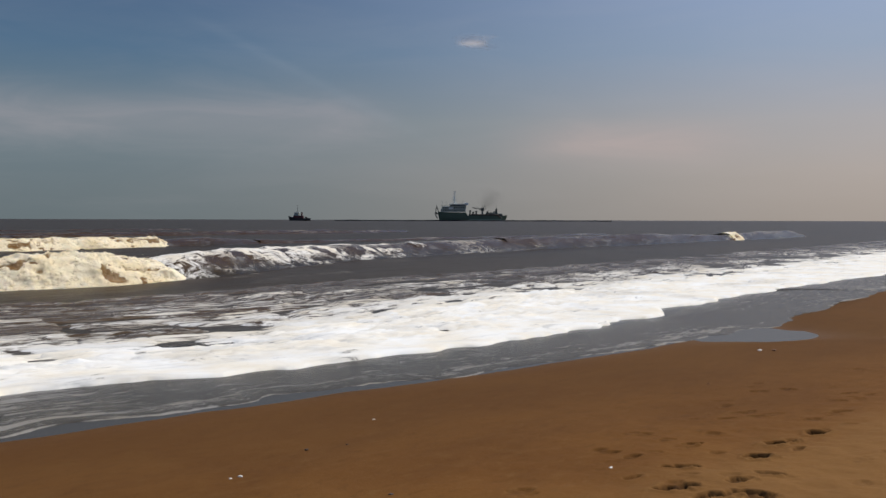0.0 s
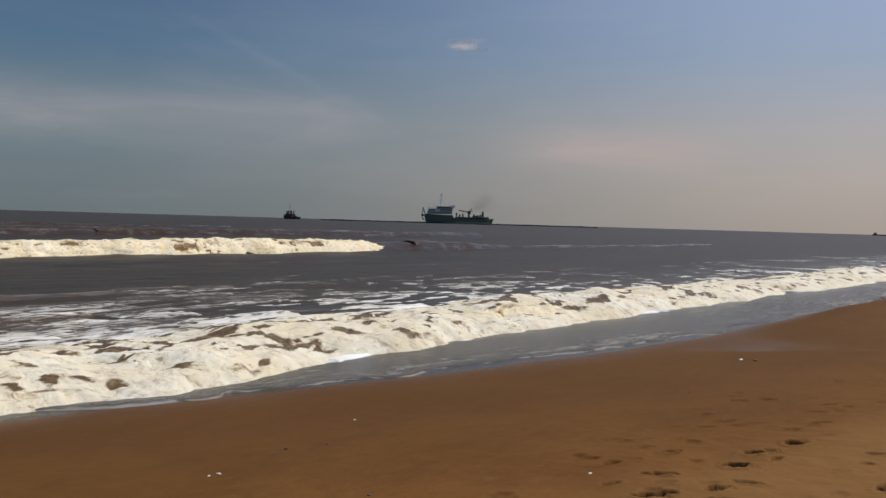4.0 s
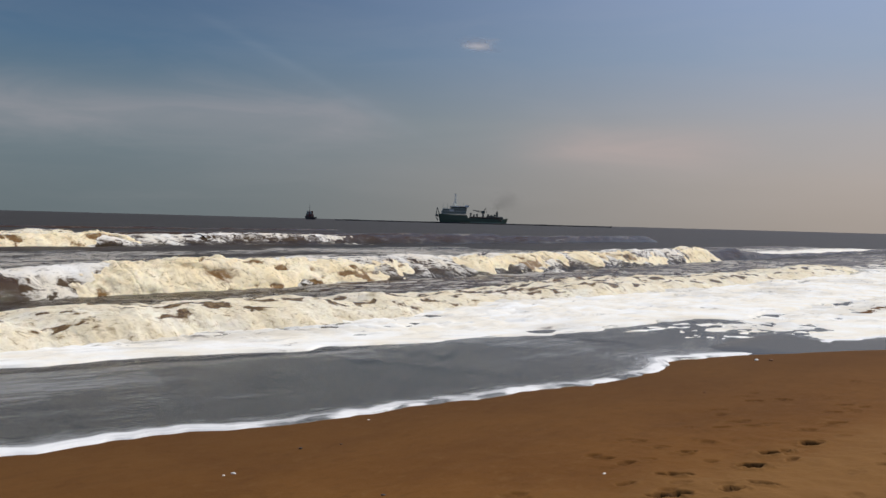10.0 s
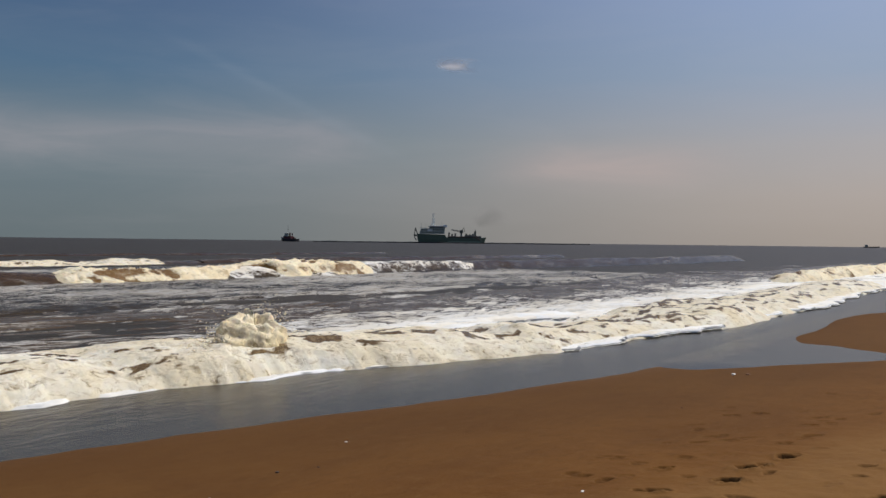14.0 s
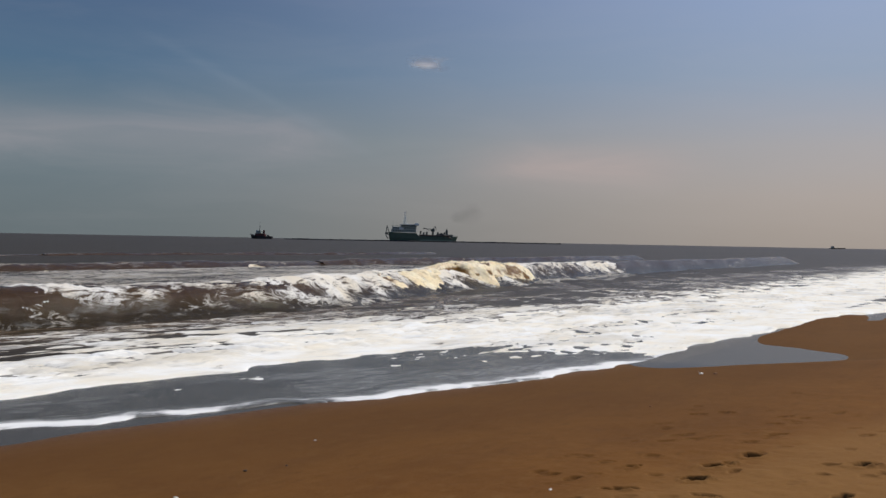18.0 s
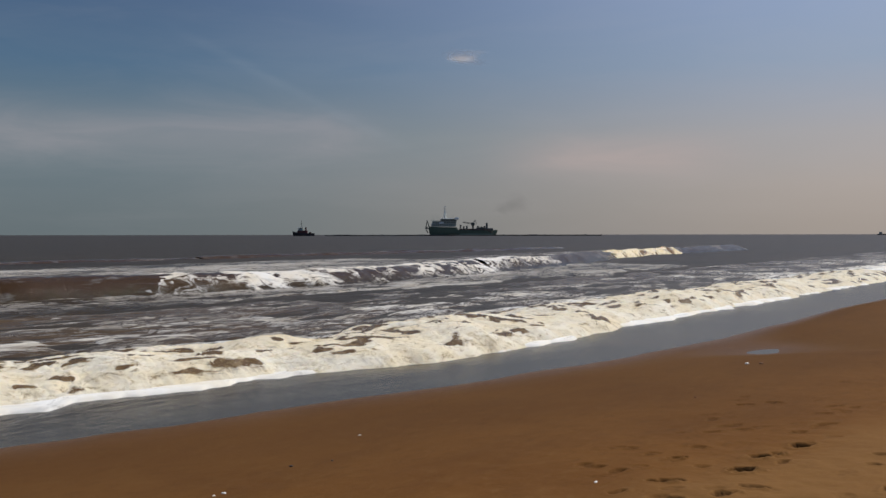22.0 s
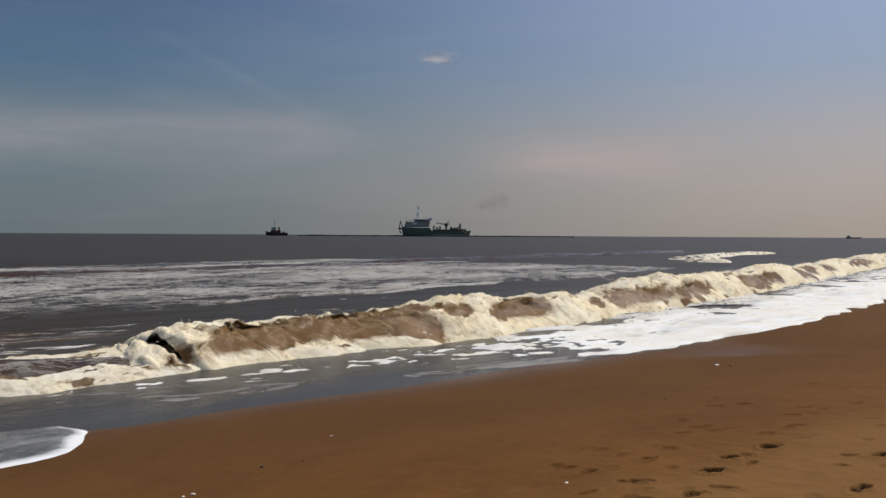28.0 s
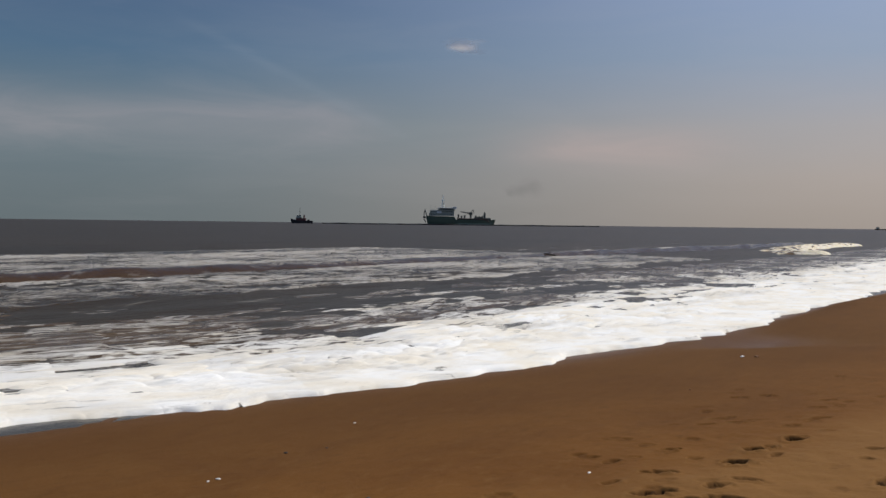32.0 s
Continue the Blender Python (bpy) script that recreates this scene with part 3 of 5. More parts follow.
SEETHE = [
    (7, [12.1, 12.1, 11.7, 9.9, 7.6, 7.1, 6.3, 5.6, 5.2, 5.0, 5.0]),
    (8, [11.2, 11.1, 10.8, 9.7, 8.0, 7.0, 6.3, 5.6, 5.2, 5.0, 5.0]),
    (9, [12.0, 12.0, 11.0, 9.9, 8.3, 6.7, 6.3, 5.6, 5.2, 5.0, 5.0]),
    (10, [12.3, 12.3, 11.4, 10.4, 8.6, 7.5, 6.3, 5.6, 5.2, 5.0, 5.0]),
    (12, [10.4, 10.2, 9.8, 9.3, 8.5, 7.6, 6.6, 6.0, 5.6, 5.4, 5.4]),
    (16.5, [12.6, 12.4, 12.2, 11.8, 10.8, 9.2, 8.0, 6.8, 6.4, 6.4, 6.4]),
    (18, [11.6, 11.4, 11.0, 10.8, 10.0, 8.8, 7.8, 6.8, 6.4, 6.4, 6.4]),
    (19, [12.0, 11.8, 11.5, 10.8, 9.4, 8.9, 8.4, 7.4, 7.0, 7.0, 7.0]),
    (20.3, [10.4, 10.2, 10.0, 9.8, 9.4, 9.0, 8.6, 8.0, 7.6, 7.6, 7.6]),
]
C_WASH = [
    (14.5, [10.6, 10.6, 10.1, 9.4, 8.5, 7.6, 7.0, 6.2, 6.5, 6.7, 6.7]),
    (16.5, [9.8, 9.7, 9.1, 7.6, 6.4, 6.4, 5.5, 4.2, 4.0, 4.0, 4.0]),
    (17, [9.7, 9.5, 8.9, 7.2, 6.0, 6.1, 5.3, 4.2, 4.0, 4.0, 4.0]),
    (18, [9.6, 9.2, 8.2, 6.8, 5.8, 5.8, 5.2, 3.9, 3.7, 3.7, 3.7]),
    (19, [9.4, 9.0, 8.2, 6.8, 5.8, 5.8, 5.4, 3.9, 3.7, 3.7, 3.7]),
    (20, [9.1, 8.5, 7.7, 6.3, 5.7, 5.5, 5.3, 4.0, 3.8, 3.8, 3.8]),
    (21, [9.2, 8.6, 7.7, 6.3, 5.8, 5.6, 5.5, 4.4, 4.2, 4.2, 4.2]),
    (23, [9.4, 8.8, 8.0, 6.9, 6.2, 5.9, 5.7, 4.8, 4.5, 4.5, 4.5]),
]
B_FRONT = [(0, 58.5), (1, 54.5), (2, 50.0), (3, 44.8), (4, 40.8), (4.5, 39.2), (7, 30.6), (8, 26.6), (9, 23.0), (10, 20.0), (11, 17.2), (12, 14.6), (13, 12.8), (14, 12.0), (16, 10.8), (19, 9.8)]
D_FAR = [(0, 95.0), (7, 65.0), (8, 60.5), (9, 56.0), (10, 51.5), (11, 46.5), (12, 43.0), (13, 38.6), (14, 35.8), (14.5, 34.2)]
D_NEAR = [
    (16.5, [25.2, 25.2, 25.2, 25.2, 25.2, 24.4, 24.6, 26.3, 28.3, 30.7, 31.0]),
    (17, [22.4, 22.4, 22.4, 22.4, 22.4, 21.9, 22.3, 24.2, 26.4, 29.1, 30.0]),
    (18, [19.6, 19.6, 19.6, 19.4, 18.9, 18.0, 18.2, 20.9, 22.6, 24.5, 25.0]),
    (19, [15.6, 15.6, 15.6, 16.1, 16.4, 16.0, 16.3, 16.9, 18.2, 19.7, 20.0]),
    (20, [11.3, 11.4, 11.8, 11.5, 11.4, 11.6, 11.1, 10.5, 11.0, 12.0, 13.0]),
    (21, [11.1, 11.1, 10.8, 10.7, 10.4, 10.5, 10.3, 10.0, 8.9, 8.2, 8.0]),
    (22, [11.0, 10.9, 10.6, 9.6, 8.7, 8.8, 8.9, 8.3, 7.6, 7.5, 7.5]),
]
D_WASH = [
    (23, [10.9, 10.8, 10.0, 9.0, 7.9, 8.0, 7.5, 6.3, 5.8, 5.7, 5.7]),
    (24, [10.5, 10.5, 9.7, 8.7, 7.5, 6.8, 6.1, 5.5, 4.9, 4.7, 4.7]),
    (24.5, [10.4, 10.3, 9.7, 8.5, 7.4, 6.8, 5.8, 5.0, 4.8, 4.7, 4.7]),
    (26.5, [10.4, 10.2, 9.6, 8.2, 6.9, 5.8, 4.8, 4.4, 4.4, 4.4, 4.4]),
    (27, [10.4, 10.2, 9.5, 8.1, 6.8, 5.6, 4.6, 4.3, 4.3, 4.3, 4.3]),
    (28, [10.4, 10.2, 9.5, 8.1, 6.8, 5.6, 4.7, 4.5, 4.5, 4.5, 4.5]),
    (29, [10.4, 10.2, 9.5, 8.2, 7.0, 5.9, 5.0, 4.7, 4.7, 4.7, 4.7]),
    (31, [10.4, 10.2, 9.5, 8.4, 7.4, 6.3, 5.4, 5.0, 5.0, 5.0, 5.0]),
]
E_FAR = [(0, 112.0), (10, 78.0), (16.5, 53.0), (18, 46.0), (20, 37.0)]
E_NEAR = [
    (21, [32.5, 32.5, 32.5, 32.5, 32.5, 32.0, 30.3, 29.4, 30.0, 33.0, 42.0]),
    (22, [29.2, 29.2, 29.2, 29.2, 29.0, 28.0, 26.3, 26.2, 27.5, 30.0, 38.0]),
    (23, [26.8, 26.8, 26.8, 26.8, 26.6, 26.0, 24.4, 23.6, 24.4, 26.5, 33.0]),
    (24, [23.2, 23.2, 23.2, 23.2, 23.0, 21.9, 21.4, 21.7, 22.2, 24.0, 28.5]),
    (24.5, [21.1, 21.1, 21.1, 21.1, 20.9, 20.2, 20.2, 20.3, 20.7, 22.5, 26.0]),
    (26.5, [13.9, 13.9, 13.9, 13.6, 13.7, 14.0, 13.0, 12.8, 13.3, 14.0, 16.5]),
    (27, [13.3, 13.3, 13.3, 13.2, 13.4, 13.3, 12.3, 12.2, 12.0, 13.0, 14.5]),
]
E_WASH = [
    (28, [11.7, 11.6, 11.3, 11.3, 10.8, 10.2, 9.6, 9.4, 9.7, 10.2, 10.8]),
    (29, [10.9, 10.8, 10.3, 10.2, 9.8, 9.4, 9.5, 8.9, 8.3, 8.0, 8.0]),
    (30, [10.1, 9.6, 9.1, 9.0, 8.9, 8.6, 8.1, 7.3, 6.7, 6.5, 6.5]),
    (31, [9.6, 8.9, 8.1, 7.7, 7.5, 7.2, 7.2, 6.8, 6.6, 6.5, 6.5]),
    (32, [9.2, 8.5, 7.4, 6.8, 6.6, 5.8, 6.0, 5.6, 5.5, 5.5, 5.5]),
]
G_FRONT = [(0, 150.0), (20, 72.0), (26.5, 47.0), (29, 38.0), (32, 29.0)]


def level_rows(rows):
    return [(t, [y] * len(STATIONS) if isinstance(y, (int, float)) else y) for t, y in rows]


# Each wave's state: seconds, crest height, where along the shore it is breaking (from, to), and how much froth lies behind it near and far.
WAVES = {
    "runup": dict(rows=level_rows(RUNUP), seed=17, lip=0.12, state=[(0, 0, 0, 140, 0.5, 0.5), (3.5, 0, 0, 140, 0.5, 0.5), (4.5, 0, 0, 140, 0.3, 0.3), (6, 0, 0, 140, 0.0, 0.0)]),
    "old": dict(rows=level_rows(OLD_FRONT), seed=11, dense=5.0, back=1.8, bare=0.9, state=[(0, 0.0, 0, 140, 0.95, 0.98), (1, 0.34, 0, 140, 0.95, 0.98), (2, 0.58, 4, 46, 0.92, 0.95), (2.6, 0.5, 4, 46, 0.92, 0.95), (3, 0.3, 0, 140, 0.6, 0.6), (4, 0.0, 0, 140, 0.0, 0.0)]),
    "first": dict(rows=level_rows(A_NEAR + A_WASH), seed=23, face=[(0, 0.85, 24, 46), (1, 0.9, 26, 60), (2, 0.9, 30, 60), (3, 0.9, 12, 40), (4, 0.4, 14, 40), (5, 0, 0, 60), (32, 0, 0, 60)], gap=[(2.4, 20, 20), (3, 18, 27), (4, 30, 30)], far=(92, 110, -1, 3.6), dense=4.0, lace=0.24, bare=0.6, state=[
        (0, 0.95, 0, 24, 0.45, 0.40), (1, 1.0, 0, 27, 0.6, 0.6), (2, 1.0, 0, 44, 0.7, 0.7), (3, 0.9, 0, 80, 0.75, 0.75), (4, 0.5, 11, 140, 0.9, 0.75), (4.5, 0.45, 13, 140, 0.95, 0.85),
        (6, 0.12, 0, 140, 0.8, 0.95), (7, 0.0, 0, 140, 0.82, 0.98), (8, 0.0, 0, 140, 0.77, 0.98), (9, 0.0, 0, 140, 0.50, 0.95), (10, 0.0, 0, 140, 0.40, 0.9), (11, 0.0, 0, 140, 0.26, 0.8), (13, 0.0, 0, 140, 0.12, 0.4), (16, 0.0, 0, 140, 0.0, 0.0)]),
    "second": dict(rows=level_rows(B_FRONT), seed=37, taper=True, lace=0.16, gap=[(7, 19, 19), (8, 20, 23.5), (9, 21.5, 26.2), (10, 24, 24)], flat=[(10.5, 1), (12, 0.4), (13, 0.1)],
        face=[(0, 0, 0, 20), (4.5, 0, 0, 30), (6.5, 0.7, 0, 30), (7, 0.75, 0, 30), (9, 0.9, 12, 45), (10, 0.95, 14, 60), (11, 0.95, 22, 60), (12, 1.0, 22, 60), (14, 0.9, 22, 60), (16, 0, 22, 60), (32, 0, 0, 60)], state=[
        (0, 0.9, 0, 50, 0.1, 0.1), (3, 0.9, 0, 52, 0.1, 0.1), (4.5, 0.95, 8, 60, 0.3, 0.3), (7, 0.95, 23, 57, 0.55, 0.5), (8, 0.95, 16, 61, 0.7, 0.65), (9, 0.95, 14, 62, 0.6, 0.75), (10, 0.9, 12, 64, 0.46, 0.78),
        (11, 0.8, 18, 62, 0.4, 0.76), (12, 0.78, 30, 80, 0.42, 0.76), (13, 0.76, 42, 140, 0.5, 0.8), (14, 0.72, 52, 140, 0.55, 0.8), (16, 0.12, 60, 140, 0.6, 0.7), (19, 0.0, 0, 140, 0.3, 0.4), (22, 0.0, 0, 140, 0.0, 0.0)]),
    "seethe": dict(rows=level_rows(SEETHE), seed=131, dense=4.8, state=[(0, 0, 0, 140, 0.0, 0.0), (5.5, 0, 0, 140, 0.2, 0.2), (7, 0, 0, 140, 0.86, 0.9), (9, 0, 0, 140, 0.88, 0.9), (10, 0, 0, 140, 0.82, 0.88), (11, 0, 0, 140, 0.45, 0.86), (12, 0, 0, 140, 0.2, 0.8), (13, 0, 0, 140, 0.0, 0.3), (14, 0, 0, 140, 0.0, 0.0), (15.5, 0, 0, 140, 0.3, 0.3), (16.5, 0, 0, 140, 0.82, 0.84), (18, 0, 0, 140, 0.86, 0.86), (19, 0, 0, 140, 0.88, 0.86), (19.6, 0, 0, 140, 0.6, 0.6), (20.3, 0, 0, 140, 0.0, 0.0), (32, 0, 0, 140, 0.0, 0.0)]),
    "backwash": dict(rows=level_rows(C_NEAR + C_WASH), seed=41, dense=5.5, bare=0.9, back=0.7, state=[
        (0, 0.0, 0, 140, 0.0, 0.0), (6, 0.0, 0, 140, 0.5, 0.5), (7, 0.0, 0, 140, 0.84, 0.8), (8, 0.06, 0, 140, 0.9, 0.8), (9, 0.20, 0, 140, 0.85, 0.78), (10, 0.34, 0, 140, 0.75, 0.75), (10.4, 0.62, 0, 140, 0.75, 0.75), (11, 0.70, 0, 140, 0.75, 0.75), (12, 0.46, 0, 140, 0.8, 0.8),
        (13, 0.42, 0, 140, 0.85, 0.85), (14, 0.42, 0, 140, 0.85, 0.85), (14.5, 0.36, 0, 140, 0.88, 0.9), (16.5, 0.15, 0, 140, 0.88, 0.95), (17, 0.12, 0, 140, 0.84, 0.95), (17.6, 0.02, 0, 140, 0.72, 0.93), (18, 0.0, 0, 140, 0.58, 0.92), (19, 0.0, 0, 140, 0.52, 0.84), (20, 0.0, 0, 140, 0.43, 0.6), (21, 0.0, 0, 140, 0.3, 0.3), (23, 0.0, 0, 140, 0.0, 0.0)]),
    "third": dict(rows=level_rows(D_FAR + D_NEAR + D_WASH), seed=59, back=0.6, dense=3.0, bare=0.95, lace=0.16,
        face=[(0, 0, 0, 20), (8, 0, 10, 40), (9, 0.95, 38, 58), (11, 0.95, 38, 68), (13, 0.95, 40, 60), (14.5, 0.9, 30, 62), (17, 0.9, 18, 62), (18, 0.95, 14, 66), (19, 1, 2, 80), (19.6, 0.6, 0, 80), (20.2, 0, 0, 80), (32, 0, 0, 80)], state=[
        (0, 0.5, -9, -5, 0.0, 0.0), (6, 0.8, 0, 36, 0.1, 0.1), (9, 0.9, 0, 41, 0.5, 0.5), (11, 0.9, 0, 43, 0.62, 0.62), (12, 0.9, 0, 45, 0.62, 0.62), (13, 0.85, 22, 51, 0.68, 0.68), (14, 0.85, 24, 50, 0.68, 0.7), (14.5, 0.9, 25, 50, 0.66, 0.7), (16.5, 0.95, 28, 47, 0.62, 0.72),
        (17, 0.95, 27, 49, 0.62, 0.74), (18, 1.0, 27, 51, 0.66, 0.78), (19, 1.0, 8.8, 21.0, 0.84, 0.86), (19.4, 0.95, 5, 60, 0.78, 0.84), (20, 0.85, 0, 140, 0.75, 0.8), (20.5, 0.74, 0, 140, 0.75, 0.8), (21, 0.54, 0, 140, 0.78, 0.82), (22, 0.40, 0, 140, 0.88, 0.9), (23, 0.1, 0, 140, 0.90, 0.95), (24, 0.0, 0, 140, 0.82, 0.95),
        (24.5, 0.0, 0, 140, 0.78, 0.95), (26.5, 0.0, 0, 140, 0.84, 0.95), (27, 0.0, 0, 140, 0.82, 0.95), (28, 0.0, 0, 140, 0.66, 0.90), (29, 0.0, 0, 140, 0.42, 0.75), (31, 0.0, 0, 140, 0.0, 0.2), (32, 0.0, 0, 140, 0.0, 0.0)]),
    "fourth": dict(rows=level_rows(E_FAR + E_NEAR + E_WASH), seed=73, dense=4.6, far=(80, 112, 21, 28), bare=0.95, lace=0.18, toe=(26.3, 29.5), gap=[(26, 14, 34), (26.5, 14, 34), (27, 19, 27), (27.8, 22, 22)],
        face=[(0, 0, 0, 20), (19, 0, 20, 60), (20.5, 0.9, 0, 60), (22, 0.95, 22, 58), (23, 0.95, 25, 56), (24, 0.9, 24, 56), (26.5, 0.9, 4, 60), (27, 0.85, 4, 40), (27.6, 0, 4, 40), (32, 0, 0, 60)], state=[
        (0, 0.4, -9, -5, 0.0, 0.0), (14, 0.5, -9, -5, 0.1, 0.1), (20, 0.75, -9, -5, 0.6, 0.6), (22, 0.85, -9, -5, 0.56, 0.62), (23, 0.9, -9, -5, 0.55, 0.64), (24, 0.95, -9, -5, 0.52, 0.66), (24.5, 1.0, 34, 34, 0.52, 0.64), (26.5, 1.02, 13, 62, 0.6, 0.62),
        (27, 0.95, 9.3, 62, 0.5, 0.6), (28, 0.80, 9.4, 140, 0.42, 0.55), (28.5, 0.65, 2, 140, 0.5, 0.6), (29, 0.44, 0, 140, 0.62, 0.70), (30, 0.18, 0, 140, 0.88, 0.88), (31, 0.0, 0, 140, 0.90, 0.92), (32, 0.0, 0, 140, 0.92, 0.95)]),
    "sixth": dict(rows=[(0, [90] * 9 + [80, 115]), (24, [50] * 9 + [22, 52]), (28, [34] * 9 + [6, 30]), (30, [30] * 9 + [4, 27]), (32, [26] * 9 + [3, 23])], seed=97, start=74, lace=0.1, state=[(0, 0.0, -9, -5, 0.0, 0.0), (27, 0.0, -9, -5, 0.0, 0.0), (28.5, 0.42, 74, 112, 0.0, 0.0), (32, 0.42, 72, 115, 0.0, 0.0)]),
    "fifth": dict(rows=level_rows(G_FRONT), seed=89, lace=0.14, state=[(0, 0.3, -9, -5, 0.0, 0.0), (20, 0.4, -9, -5, 0.2, 0.2), (26.5, 0.4, -9, -5, 0.36, 0.36), (32, 0.45, -9, -5, 0.36, 0.36)]),
}
BODY = [(-2.2, -0.25), (-0.9, 0.0), (-0.3, 0.16), (0.1, 0.42), (0.4, 0.74), (0.75, 0.95), (1.2, 1.0), (2.0, 0.88), (3.4, 0.56), (5.5, 0.18), (7.5, -0.05), (9.0, -0.3)]
ROLL = [(-0.55, -0.30), (-0.45, 0.05), (-0.25, 0.30), (-0.02, 0.55), (0.25, 0.80), (0.6, 0.98), (1.1, 1.03), (1.8, 0.86), (2.6, 0.56), (3.6, 0.2), (4.6, -0.25)]


def smooth01(v):
    v = min(max(v, 0.0), 1.0)
    return v * v * (3 - 2 * v)


def along(points, n):
    p = np.array(points)
    s = np.concatenate([[0], np.cumsum(np.hypot(*np.diff(p, axis=0).T))])
    u = np.linspace(0, s[-1], n)
    k = np.ones(5) / 5
    v, z = np.interp(u, s, p[:, 0]), np.interp(u, s, p[:, 1])
    if n > 20:
        v[2:-2], z[2:-2] = np.convolve(v, k, "valid"), np.convolve(z, k, "valid")
    return u, v, z


def piece_grid(x0, x1, length, cell_min=0.045):
    cell = max(cell_min, 0.0052 * x0)
    cols = max(8, int((x1 - x0) * 1.16 / cell))
    return cols, max(18, int(length / cell))


BLOB = np.array([(0, 0, 1), (0.9, 0, 0.4), (0.28, 0.85, 0.4), (-0.72, 0.53, 0.4), (-0.72, -0.53, 0.4), (0.28, -0.85, 0.4), (0.72, 0.53, -0.45), (-0.28, 0.85, -0.45), (-0.9, 0, -0.45), (-0.28, -0.85, -0.45), (0.72, -0.53, -0.45)])
BLOB_FACES = [(0, 1, 2), (0, 2, 3), (0, 3, 4), (0, 4, 5), (0, 5, 1), (1, 6, 2), (2, 6, 7), (2, 7, 3), (3, 7, 8), (3, 8, 4), (4, 8, 9), (4, 9, 5), (5, 9, 10), (5, 10, 1), (1, 10, 6)]


def blob_mesh(name, centres, sizes, mat, rnd, cover=1.0):
    """Many small irregular clots in one mesh."""
    verts, faces = [], []
    for c, s in zip(centres, sizes):
        o = len(verts)
        k = rnd.uniform(0.7, 1.3, BLOB.shape)
        verts.extend((BLOB * k * s * np.array([rnd.uniform(0.8, 1.6), 1.0, rnd.uniform(0.7, 1.4)]) + c).tolist())
        faces.extend([(a + o, b + o, d + o) for a, b, d in BLOB_FACES])
    me = bpy.data.meshes.new(name)
    me.from_pydata(verts, [], faces)
    me.polygons.foreach_set("use_smooth", np.ones(len(faces), dtype=bool))
    a = me.attributes.new("cover", "FLOAT", "POINT")
    a.data.foreach_set("value", np.full(len(verts), cover) + rnd.uniform(-0.25, 0.1, len(verts)))
    a = me.attributes.new("flow", "FLOAT_VECTOR", "POINT")
    a.data.foreach_set("vector", (np.array(verts) * 1.0).ravel())
    me.materials.append(mat)
    return me


def tucked(gu, half):
    """0 along a piece, rising to 1 at its two ends, which tuck under the neighbours."""
    return np.clip((np.abs(gu) / half - 0.80) / 0.20, 0, 1) ** 2


def wave_body(x0, x1, seed, lace=0.2):
    cols, n = piece_grid(x0, x1, 12)
    xc, half = (x0 + x1) / 2, (x1 - x0) * 0.60
    u, v, z = along(BODY, n // 2)
    gu, gv = np.meshgrid(np.linspace(-half, half, cols), v)
    gz = np.broadcast_to(z[:, None], gu.shape)
    wx = gu + xc
    tall = 1 + 0.10 * rough(wx * 0.35, 0.5, 0, seed)
    gz = gz * tall + 0.03 * fbm(wx * 0.9, gv * 1.3, 0, seed + 3, 3) + 0.015 * rough(wx * 5, gv * 5, 0, seed + 5)
    gy = gv + 0.15 * rough(wx * 0.5, 0.2, 0, seed + 1)
    gz = gz - 0.07 * tucked(gu, half)
    cover = np.clip(lace + 0.05 * (gv > 0.9) + 0.16 * rough(wx * 0.25, gv * 0.3, 0, seed + 2) - 0.2 * np.exp(-((gv - 0.3) / 0.5) ** 2), 0.02, 0.75)
    return sheet_mesh("wave_body", gu, gy, gz, SWELL, True, cover, (wx, gv * 0.7, gz))


def foam_face(x0, x1, seed):
    """White lace that lies over the crest and the back of a wave, torn open in slanting holes."""
    cols, n = piece_grid(x0, x1, 10)
    xc, half = (x0 + x1) / 2, (x1 - x0) * 0.60
    u, v, z = along(BODY, n // 2)
    gu, gv = np.meshgrid(np.linspace(-half, half, cols), v)
    wx = gu + xc
    tall = 1 + 0.10 * rough(wx * 0.35, 0.5, 0, seed)
    holes = clumps(wx * 0.8 + 0.5 * gv + 0.4 * fbm(wx * 0.6, gv, 0, seed + 70, 2), gv * 1.5, seed + 71)
    ridge = torn_ridge(wx * 1.4 + 0.8 * gv, gv * 1.3, seed + 72)
    gz = z[:, None] * tall + 0.03 * fbm(wx * 0.9, gv * 1.3, 0, seed + 3, 3) + 0.015 * rough(wx * 5, gv * 5, 0, seed + 5) + 0.05 * ridge - 0.05 * holes + 0.025 * clumps(wx * 4, gv * 5, seed + 73)
    gy = gv + 0.15 * rough(wx * 0.5, 0.2, 0, seed + 1)
    gz = gz - 0.07 * tucked(gu, half)
    body = np.interp(gv, [-2.2, -0.6, 0.2, 0.9, 3.0, 6.0, 9.0], [0.16, 0.30, 0.48, 0.76, 0.66, 0.46, 0.2])
    cover = np.clip(body + 0.24 * (ridge - 0.3) - 0.34 * np.clip(holes - 0.35, 0, 1) + 0.20 * fbm(wx * 0.22, gv * 0.35, 0, seed + 74, 2), 0.05, 0.97)
    return sheet_mesh("foam_face", gu, gy, gz, FACE, True, cover, (wx, gv * 0.8, gz))


